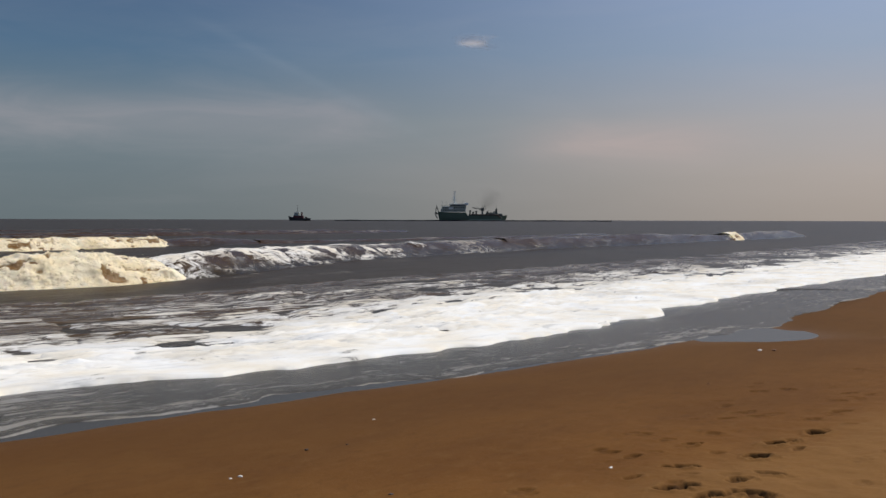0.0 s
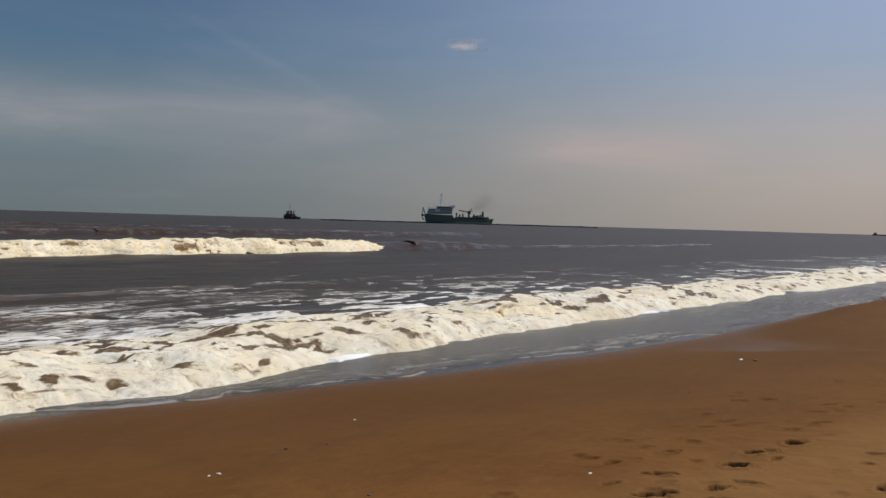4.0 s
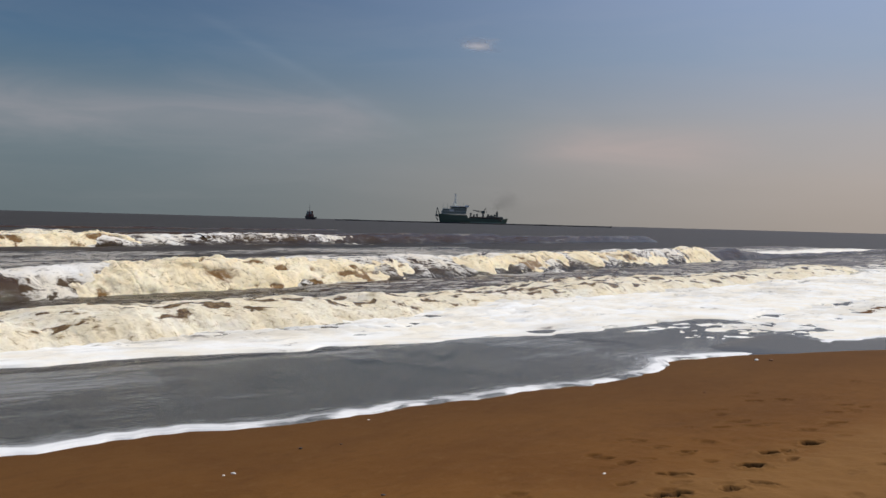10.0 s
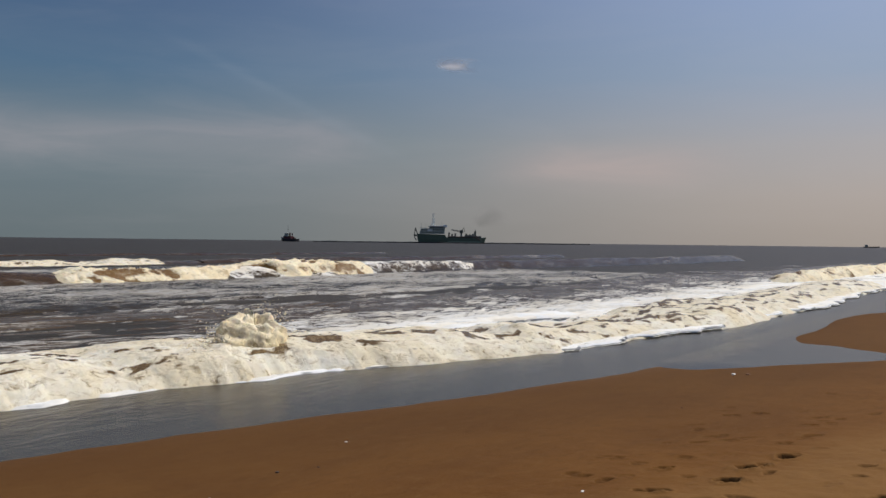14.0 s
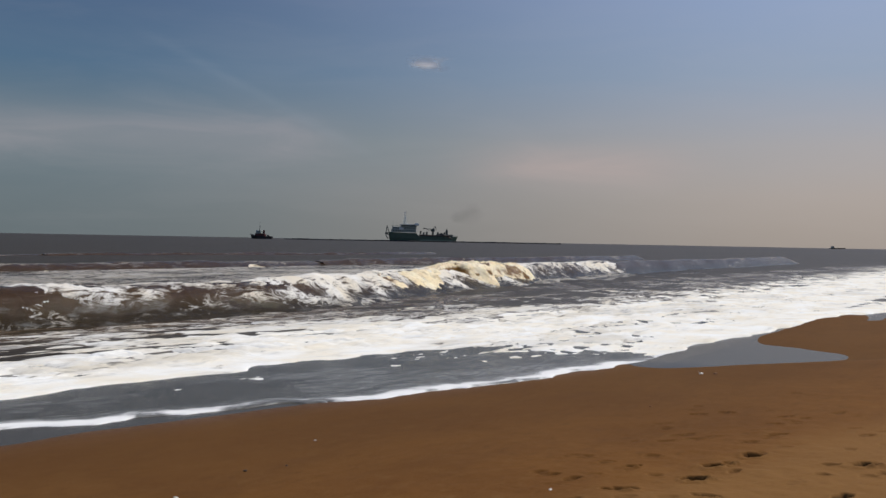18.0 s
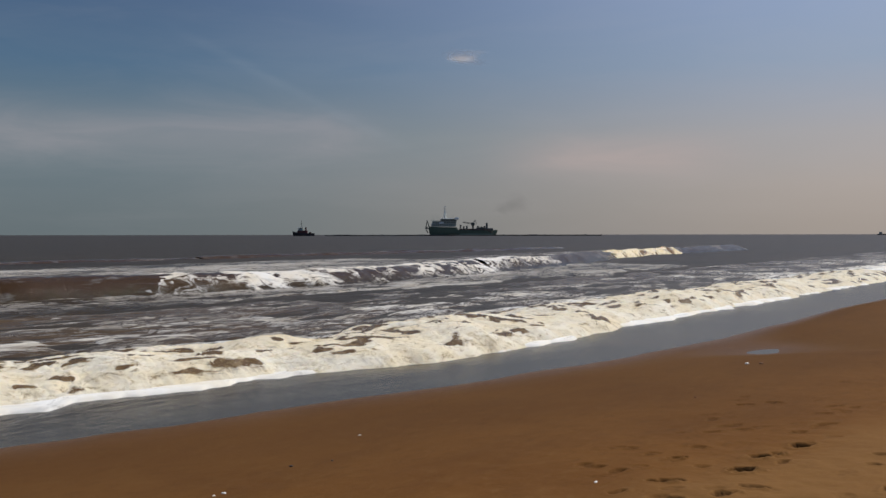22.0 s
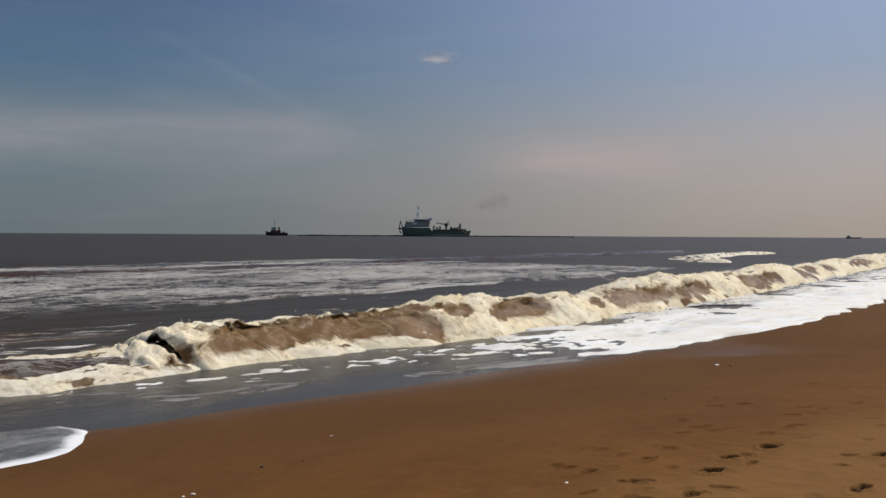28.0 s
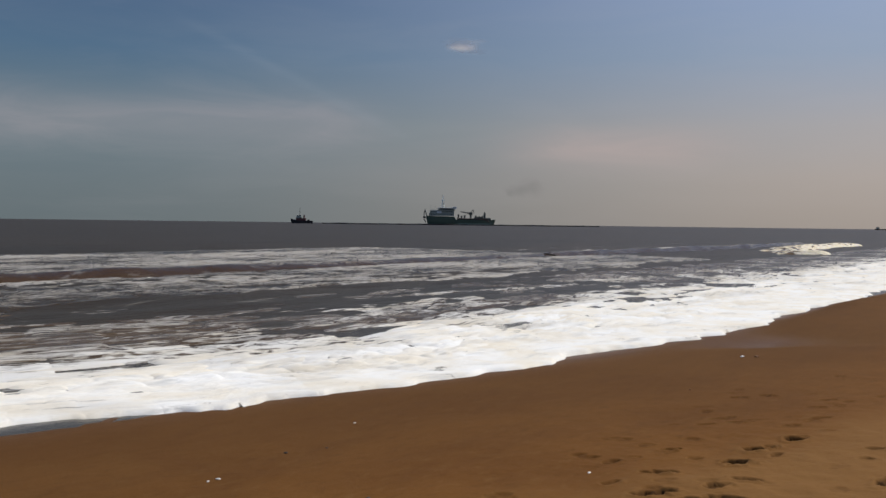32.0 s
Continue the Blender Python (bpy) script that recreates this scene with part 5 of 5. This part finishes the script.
def build_lace():
    """Old foam left on the outer water: torn lacy rafts that drift shoreward and thin out."""
    field = new("foam_raft")
    tagged(field, "lacy streaks of old white foam drifting on brown water", "foam")
    rnd = random.Random(12)
    for i, x0 in enumerate((12, 24, 38, 54)):
        for j, y0 in enumerate((20, 29, 39, 50)):
            wide, deep = (15, 17, 20, 24)[i], 13
            n, m = 130, 100
            gu, gv = np.meshgrid(np.linspace(-0.6, 0.6, n) * wide, np.linspace(-0.6, 0.6, m) * deep)
            wx, wy = gu + x0, gv + y0
            rim = np.maximum(np.abs(gu) / (0.6 * wide), np.abs(gv) / (0.6 * deep))
            fade = np.clip((1 - rim) * 3.5 + 0.5 * fbm(wx * 0.3, wy * 0.5, 0, 91 + i + j, 2) - 0.2, 0, 1)
            strand = torn_ridge(wx * 1.6, wy * 1.5, 61)
            gz = (0.035 * strand - 0.02) * fade - 0.35 * (1 - fade)
            cover = np.clip((0.22, 0.30, 0.37, 0.40)[i] + 0.25 * fbm(wx * 0.12, wy * 0.25, 0, 64, 2) + 0.25 * (strand - 0.4), 0.05, 0.9) * np.clip(fade * 1.5, 0, 1)
            ob = new("foam_patch", sheet_mesh("foam_patch", gu, gv, gz, LACE, True, cover, (wx, wy * 1.5, gz)))
            ob.parent = field
            rise = {0: 7.0, 1: 7.5, 2: 10.0, 3: 13.0}[j] + rnd.uniform(-0.5, 0.5)
            ebb = (15.0, 25.0, 29.0, 31.0)[j]
            top = (0.0, 0.09, 0.10, 0.10)[j]
            rows = [(0.0, -0.45), (rise - 3, -0.40), (rise + 1, top), (max(12.5, rise + 2), top), (19, top - 0.02), (25, top - 0.03), (32, top - 0.04)]
            if j == 0:
                rows = [(0.0, -0.45), (5.0, -0.10), (7.0, 0.09), (10, 0.08), (12.5, -0.05), (15, -0.45), (20, -0.45), (32, -0.45)]
            moving.append((ob, [(t, pose(x0 + 0.02 * t, y0 - 0.16 * (t - 14), level(t) + z)) for t, z in rows]))


# ---- ships ----
def box(bm, x0, x1, y0, y1, z0, z1, bevel=0.0, taper=0.0):
    """A block; taper draws its top in along x and y."""
    vs = []
    for z, k in ((z0, 0.0), (z1, taper)):
        for x, y in ((x0 + k, y0 + k), (x1 - k, y0 + k), (x1 - k, y1 - k), (x0 + k, y1 - k)):
            vs.append(bm.verts.new((x, y, z)))
    fs = [bm.faces.new([vs[i] for i in q]) for q in ((3, 2, 1, 0), (4, 5, 6, 7), (0, 1, 5, 4), (1, 2, 6, 5), (2, 3, 7, 6), (3, 0, 4, 7))]
    if bevel:
        bmesh.ops.bevel(bm, geom=list({e for f in fs for e in f.edges}), offset=bevel, segments=2, affect="EDGES", profile=0.6)


def rod(bm, a, b, r, r2=None, n=8):
    a, b = Vector(a), Vector(b)
    d = b - a
    m = Matrix.Translation((a + b) / 2) @ d.to_track_quat("Z", "Y").to_matrix().to_4x4()
    bmesh.ops.create_cone(bm, cap_ends=True, segments=n, radius1=r, radius2=r if r2 is None else r2, depth=d.length, matrix=m)


def part(name, bm, mat, parent, label=""):
    me = bpy.data.meshes.new(name)
    bmesh.ops.recalc_face_normals(bm, faces=bm.faces)
    bm.to_mesh(me)
    bm.free()
    me.materials.append(mat)
    ob = new(name, me)
    ob.parent = parent
    if label:
        ob["label"] = label
    return ob


def hull_mesh(sections, half):
    """A hull from (x, keel, deck, beam share, flare) sections."""
    bm = bmesh.new()
    rings = []
    for x, keel, deck, share, rake in sections:
        w = half * share
        ring = [(x, -w, deck), (x + rake * 0.4, -w * 0.98, (deck + keel) * 0.5), (x + rake, -w * 0.86, keel), (x + rake, w * 0.86, keel), (x + rake * 0.4, w * 0.98, (deck + keel) * 0.5), (x, w, deck)]
        rings.append([bm.verts.new(p) for p in ring])
    for a, b in zip(rings, rings[1:]):
        for i in range(6):
            bm.faces.new((a[i], a[(i + 1) % 6], b[(i + 1) % 6], b[i]))
    bm.faces.new(rings[0])
    bm.faces.new(list(reversed(rings[-1])))
    return bm


GREEN = material("ship_green", paint_look((0.062, 0.098, 0.064), 0.5, 0.4))
PALE_GREEN = material("waterline_green", paint_look((0.13, 0.20, 0.15), 0.55, 0.4))
SHIP_WHITE = material("ship_white", paint_look((0.62, 0.66, 0.64), 0.45, 0.3))
SHIP_GREY = material("ship_grey", paint_look((0.27, 0.31, 0.27), 0.5, 0.35))
DARK_STEEL = material("dark_steel", paint_look((0.060, 0.072, 0.062), 0.55, 0.4))
RUST = material("rusty_steel", paint_look((0.065, 0.042, 0.032), 0.7, 0.6))
TUG_RED = material("tug_red", paint_look((0.075, 0.014, 0.014), 0.5, 0.4))
TUG_BLACK = material("tug_black", paint_look((0.014, 0.014, 0.018), 0.55, 0.3))
RUBBER = material("black_rubber_pipe", paint_look((0.012, 0.013, 0.014), 0.6, 0.2))


def dark_glass(nt):
    return principled(nt, (0.012, 0.02, 0.025, 1), 0.08, None, 0.0, IOR=1.45)


GLASS = material("dark_glazing", dark_glass)


def build_dredger():
    ship = new("dredger")
    tagged(ship, "green hopper dredger with a pale bridge, moored on brown sea", "ship")
    part("hull", hull_mesh([(-23.5, -3, 13.5, 0.62, 3.0), (-21, -3, 13.5, 0.9, 1.0), (-10, -3, 13.0, 1.0, 0), (17, -3, 12.5, 1.0, 0), (20, -3, 8.2, 1.0, 0), (58, -3, 7.6, 1.0, 0), (68, -3, 7.8, 0.8, 0), (75.5, -3, 8.8, 0.25, -3.0), (77, -3, 9.0, 0.05, -4.5)], 10), GREEN, ship)
    bm = bmesh.new()
    box(bm, 22, 69, -10.12, -9.9, 0.4, 3.2, 0.05)
    part("waterline_band", bm, PALE_GREEN, ship, "pale weathered band along the waterline")
    house = bmesh.new()
    box(house, -19.5, 16.5, -9, 9, 13.5, 18.0, 0.4)
    box(house, -18, 17.0, -9.4, 9.4, 18.0, 21.3, 0.4)
    house = part("deckhouse", house, SHIP_GREY, ship, "weathered grey-green deckhouse")
    for z in (15.2, 19.2):
        for i in range(10):
            bm = bmesh.new()
            box(bm, -16.2 + i * 3.2, -14.8 + i * 3.2, -9.52 if z > 18 else -9.1, -9.3 if z > 18 else -8.95, z, z + 1.2, 0.08)
            part("window", bm, GLASS, house)
    bm = bmesh.new()
    box(bm, -8, -1.5, -9.75, -9.4, 17.2, 20.2, 0.1)
    part("hatch", bm, SHIP_WHITE, house, "bright white panel on the deckhouse")
    bm = bmesh.new()
    box(bm, -6, 17.5, -10.5, 10.5, 21.3, 24.2, 0.35, 0.5)
    bridge = part("bridge", bm, SHIP_GREY, ship)
    for i in range(11):
        bm = bmesh.new()
        box(bm, -4.6 + i * 1.95, -3.1 + i * 1.95, -10.36, -10.1, 22.1, 23.6, 0.08)
        part("window", bm, GLASS, bridge)
    bm = bmesh.new()
    box(bm, -7.5, 19.3, -11.3, 11.3, 24.2, 25.1, 0.25)
    part("roof", bm, SHIP_WHITE, bridge, "white bridge roof")
    bm = bmesh.new()
    box(bm, 14.5, 20.2, -11.0, -5.0, 23.2, 26.6, 0.4)
    part("bridge_wing", bm, SHIP_WHITE, bridge, "bright white bridge wing")
    bm = bmesh.new()
    for i in range(13):
        rod(bm, (-19 + i * 3, -9.2, 21.3), (-19 + i * 3, -9.2, 23.0), 0.12, n=6)
    rod(bm, (-19, -9.2, 23.0), (17, -9.2, 23.0), 0.12, n=6)
    rod(bm, (-19, -9.2, 22.2), (17, -9.2, 22.2), 0.10, n=6)
    part("railing", bm, SHIP_GREY, ship)
    mast = bmesh.new()
    rod(mast, (0.3, 0, 25), (0.3, 0, 43), 0.75, 0.4)
    rod(mast, (-2.8, 0, 25), (0.0, 0, 36), 0.28)
    rod(mast, (3.4, 0, 25), (0.6, 0, 36), 0.28)
    mast = part("mast", mast, SHIP_WHITE, ship, "pale lattice mast with cross yards")
    for z, w in ((30.5, 6.2), (35.5, 4.2), (40.0, 3.0)):
        bm = bmesh.new()
        box(bm, 0.3 - w / 2 - 0.5, 0.3 + w / 2 + 0.5, -0.9, 0.9, z, z + 0.45, 0.08)
        part("yard", bm, SHIP_WHITE, mast)
    bm = bmesh.new()
    box(bm, -1.4, 2.4, -0.4, 0.4, 42.4, 43.1, 0.1)
    part("radar", bm, SHIP_WHITE, mast)
    for x in (-17, -11, 12):
        bm = bmesh.new()
        rod(bm, (x, -5, 21), (x, -5, 29 if x < 0 else 31), 0.14, n=6)
        part("aerial", bm, SHIP_GREY, ship)
    # bow gear at the tall end
    gear = bmesh.new()
    for y in (-6, 6):
        rod(gear, (-22.5, y, 13), (-25.5, y, 22.5), 0.55)
        rod(gear, (-25.5, y, 22.5), (-27.0, y, 13.0), 0.45)
        rod(gear, (-27.0, y, 13.0), (-22.0, y, 9.0), 0.5)
        rod(gear, (-27.2, y, 9.0), (-24, y, 4.0), 0.6)
    rod(gear, (-25.5, -6, 22.5), (-25.5, 6, 22.5), 0.5)
    box(gear, -28, -24.5, -7, 7, 9.8, 13.0, 0.3)
    part("gantry", gear, DARK_STEEL, ship, "dark steel loading gantry over the bow")
    # hopper deck
    bm = bmesh.new()
    box(bm, 21, 57, -8.8, 8.8, 7.4, 10.4, 0.3)
    part("hopper_coaming", bm, DARK_STEEL, ship)
    for x, z in ((23, 15.5), (27.5, 13.5), (32, 14.5), (48, 14.2), (53, 13.2), (57.5, 14.0)):
        bm = bmesh.new()
        for y in (-8.2, 8.2):
            rod(bm, (x - 1.2, y, 8), (x, y, z), 0.42)
            rod(bm, (x + 1.4, y, 8), (x, y, z), 0.42)
        rod(bm, (x, -8.2, z), (x, 8.2, z), 0.45)
        box(bm, x - 1.3, x + 1.3, -9.2, -7.2, z - 1.6, z + 0.3, 0.2)
        part("davit", bm, DARK_STEEL, ship)
    crane = bmesh.new()
    rod(crane, (41, 0, 8), (41, 0, 17.5), 1.5, 1.2)
    box(crane, 38.6, 43.5, -2.2, 2.2, 15.2, 19.4, 0.4)
    crane = part("crane", crane, DARK_STEEL, ship)
    bm = bmesh.new()
    for y in (-1.0, 1.0):
        rod(bm, (40, y, 18.4), (26.5, y * 0.4, 20.2), 0.32)
        rod(bm, (40, y, 16.6), (26.5, y * 0.4, 19.6), 0.32)
    for i in range(8):
        rod(bm, (39 - i * 1.7, -0.9 + i * 0.07, 16.9 + i * 0.4), (38 - i * 1.7, 0.9 - i * 0.07, 18.6 + i * 0.22), 0.16, n=6)
    part("boom", bm, DARK_STEEL, crane)
    bm = bmesh.new()
    rod(bm, (41.5, 0, 19), (44.5, 0, 23.0), 0.4)
    rod(bm, (45.8, 0, 17), (44.5, 0, 23.0), 0.35)
    part("crane_frame", bm, DARK_STEEL, crane)
    bm = bmesh.new()
    rod(bm, (22, -9.3, 9.6), (66, -9.3, 9.2), 0.75, n=10)
    rod(bm, (60, -9.3, 9.2), (68, -8.0, 5.0), 0.8, n=10)
    part("suction_pipe", bm, RUST, ship, "rusty suction pipe stowed along the deck")
    bm = bmesh.new()
    box(bm, 55, 70, -6.5, 6.5, 7.6, 11.2, 0.4, 0.3)
    box(bm, 46, 56, -7, 7, 10.2, 12.4, 0.4, 0.3)
    part("pump_house", bm, DARK_STEEL, ship)
    bm = bmesh.new()
    box(bm, 59.5, 62.6, -2.5, 2.5, 11, 18.2, 0.35, 0.2)
    funnel = part("funnel", bm, DARK_STEEL, ship)
    bm = bmesh.new()
    for y in (-1.2, 1.2):
        rod(bm, (61, y, 18), (61.3, y, 20.0), 0.42)
    part("exhaust", bm, TUG_BLACK, funnel)
    bm = bmesh.new()
    for i in range(16):
        rod(bm, (58 + i * 1.1, -7.4 + i * 0.42, 8.0), (58 + i * 1.1, -7.4 + i * 0.42, 9.6), 0.08, n=5)
    rod(bm, (58, -7.4, 9.6), (74.5, -1.1, 9.6), 0.1, n=5)
    part("railing", bm, SHIP_GREY, ship)
    ship.matrix_world = Matrix.Translation(AHEAD * 1380 + Vector((0, 0, 0.0))) @ pose(0, 0, 0, 0, 0, -56)
    return ship


def build_tug():
    tug = new("tugboat")
    tagged(tug, "small dark red and black tugboat with a pale wheelhouse", "boat")
    part("hull", hull_mesh([(-13.5, -2, 3.2, 0.7, 0.6), (-9, -2, 3.0, 1, 0), (2, -2, 3.2, 1, 0), (8, -2, 4.4, 0.8, 0), (12.5, -2, 5.6, 0.25, -1.5), (13.5, -2, 5.9, 0.05, -2)], 4.4), TUG_BLACK, tug)
    bm = bmesh.new()
    box(bm, -13, 9, -4.6, 4.6, 2.7, 3.4, 0.15)
    part("fender", bm, RUBBER, tug)
    bm = bmesh.new()
    box(bm, -5, 7, -3.2, 3.2, 3.2, 6.4, 0.25)
    house = part("deckhouse", bm, TUG_RED, tug, "dark red deckhouse")
    for i in range(4):
        bm = bmesh.new()
        box(bm, -3.8 + i * 2.6, -2.4 + i * 2.6, -3.32, -3.1, 4.4, 5.5, 0.06)
        part("window", bm, GLASS, house)
    bm = bmesh.new()
    box(bm, 0, 6.4, -2.8, 2.8, 6.4, 8.0, 0.2)
    box(bm, 0.4, 5.8, -2.5, 2.5, 8.0, 9.8, 0.2, 0.25)
    wheel = part("wheelhouse", bm, SHIP_GREY, tug, "pale grey wheelhouse")
    for i in range(3):
        bm = bmesh.new()
        box(bm, 0.9 + i * 1.65, 2.1 + i * 1.65, -2.6, -2.3, 8.4, 9.4, 0.05)
        part("window", bm, GLASS, wheel)
    bm = bmesh.new()
    box(bm, 0.0, 6.2, -2.9, 2.9, 9.8, 10.2, 0.1)
    part("roof", bm, SHIP_WHITE, wheel)
    bm = bmesh.new()
    rod(bm, (2.4, 0, 10), (2.2, 0, 19.5), 0.28, 0.12)
    rod(bm, (1.0, 0, 14.5), (3.6, 0, 14.5), 0.12, n=6)
    part("mast", bm, TUG_BLACK, tug)
    for y in (-1.9, 1.9):
        bm = bmesh.new()
        rod(bm, (-2.8, y, 6), (-3.1, y, 10.5), 0.75, 0.65, 12)
        part("funnel", bm, TUG_RED, tug)
    bm = bmesh.new()
    box(bm, -9.5, -7, -1.6, 1.6, 3.1, 4.8, 0.3)
    part("winch", bm, RUST, tug)
    for i in range(6):
        bm = bmesh.new()
        bmesh.ops.create_uvsphere(bm, u_segments=10, v_segments=6, radius=0.75, matrix=Matrix.Translation((-11 + i * 4, -4.6, 2.2)) @ Matrix.Diagonal((1, 0.5, 1, 1)))
        part("tyre", bm, RUBBER, tug)
    for piece in tug.children:
        piece.scale = (1.2, 1.2, 1.2)
    return tug


def build_pipeline():
    line = new("floating_pipeline")
    tagged(line, "long black floating discharge pipeline lying on the sea", "pipeline")
    bm = bmesh.new()
    rod(bm, (0, 0, 0), (11.2, 0, 0), 0.95, n=10)
    for x in (0.4, 10.8):
        rod(bm, (x - 0.35, 0, 0), (x + 0.35, 0, 0), 1.25, n=10)
    seg = part("pipe_section", bm, RUBBER, line)
    rnd = random.Random(8)
    for i in range(34):
        o = seg if i == 0 else new("pipe_section", seg.data)
        o.parent = line
        o.matrix_local = pose(-172 + i * 11.7, -16 + 1.2 * math.sin(i * 0.7), 0.72 + rnd.uniform(-0.18, 0.25), 0, rnd.uniform(-1.5, 1.5), rnd.uniform(-2, 2))
        if i % 5 == 2:
            bm = bmesh.new()
            rod(bm, (0, 0, -0.4), (0, 0, 1.3), 1.5, 1.1, 12)
            f = part("float", bm, DARK_STEEL, line)
            f.matrix_local = pose(-172 + i * 11.7, -16.5, 0.9)
    line.matrix_world = Matrix.Translation(AHEAD * 1380) @ pose(0, 0, 0, 0, 0, -56)
    return line


def build_far_boat():
    boat = new("barge")
    tagged(boat, "low dark barge far off near the horizon", "boat")
    part("hull", hull_mesh([(-14, -1, 2.2, 0.9, 1), (10, -1, 2.2, 1, 0), (16, -1, 3.0, 0.3, -2)], 5), TUG_BLACK, boat)
    bm = bmesh.new()
    box(bm, -11, -6, -3, 3, 2, 6, 0.3)
    part("wheelhouse", bm, SHIP_GREY, boat)
    boat.matrix_world = Matrix.Translation(AHEAD * 1900 + RIGHT * 880) @ pose(0, 0, 0, 0, 0, -70)


# ---- cloud and smoke ----
def vapour(name, mat, long, tall, layers, seed, depth, label, cat, group=""):
    """Torn sheets of vapour, one behind the other."""
    top = new(name)
    tagged(top, label, cat, group)
    rnd = random.Random(seed)
    for k in range(layers):
        n = 24
        gu, gv = np.meshgrid(np.linspace(-1, 1, n * 2), np.linspace(-1, 1, n))
        wob = 0.25 * fbm(gu * 1.6 + k * 5, gv * 1.6, 0, seed + k, 3)
        cover = np.clip(1 - np.hypot(gu, gv) - 0.10 * k + wob * 0.8, 0, 1)
        s = 1 - 0.12 * k
        gy = depth * (0.6 * fbm(gu * 1.3, gv * 1.3, 0, seed + 20 + k, 2) + (k - layers / 2))
        me = sheet_mesh("wisp", gu * long * s + rnd.uniform(-0.12, 0.12) * long, gy, gv * tall * s + rnd.uniform(-0.1, 0.1) * tall, mat, True, cover)
        ob = new("wisp", me)
        ob.parent = top
        ob.visible_shadow = False
    return top


CLOUD = material("thin_cloud", vapour_look((0.95, 0.94, 0.95), 0.55, 0.35, 0.012))
SMOKE = material("ship_smoke", vapour_look((0.10, 0.098, 0.09), 0.050, 0.5, 0.045))


def build_sky_things():
    c = vapour("cloud", CLOUD, 92, 30, 4, 5, 6, "small thin white cloud alone in the hazy blue sky", "cloud")
    c.matrix_world = Matrix.Translation(AHEAD * 2900 + RIGHT * 52 + Vector((0, 0, 536))) @ pose(0, 0, 0, 0, 0, -56)
    puffs = []
    for i, (x, z, r) in enumerate([(57, 34, 22), (50, 28, 17), (45, 23, 11)]):
        p = vapour("smoke_puff", SMOKE, r * 1.3, r, 3, 31 + i, 2.0, "faint dark exhaust smoke drifting from the ship", "smoke", "smoke puffs over the ship")
        puffs.append((p, x, z))
    return puffs


# ---- put it together ----
build_beach()
sea = build_sea()
pool = build_pool()
build_dredger()
tug = build_tug()
build_pipeline()
build_far_boat()
puffs = build_sky_things()
build_pebbles()
build_waves()
build_splashes()
build_lace()
build_tongue()


def motions():
    walk(sea, [(t, pose(0, 26 - DRIFT * t, level(t))) for t in LEVEL_T])
    walk(pool, [(t, pose(0, 0, z)) for t, z in zip(POOL_T, POOL_Z)])
    for ob, rows in moving:
        walk(ob, rows)
    base = AHEAD * 1385
    walk(tug, [(t, Matrix.Translation(base + RIGHT * x + Vector((0, 0, z))) @ pose(0, 0, 0, 0, roll, -56 + yaw)) for t, x, z, yaw, roll in (
        (0, -226, 0.0, 180, 0), (2, -222, 0.2, 178, 1), (4, -218, 0.0, 140, -1), (7, -214, 0.2, 122, 1), (9, -212, 0.0, 115, -1), (12, -210, 0.2, 125, 1), (14.5, -209, 0.0, 150, 0), (17, -208, 0.2, 166, -1), (20, -206, 0.0, 178, 1), (24, -206, 0.2, 180, -1), (28, -205, 0.0, 182, 1), (32, -205, 0.1, 182, 0))])
    for i, (p, x, z) in enumerate(puffs):
        walk(p, [(t, Matrix.Translation(base + RIGHT * (x + t * (2.35 - 0.35 * i)) + Vector((0, 0, z + t * (0.10 + 0.05 * i) + max(0, t - 8) * 0.8))) @ pose(0, 0, 0, 0, 4 * math.sin(t * 0.2 + i), -56)) for t in (0, 4, 8, 12, 16, 20, 24, 28, 32)])


motions()
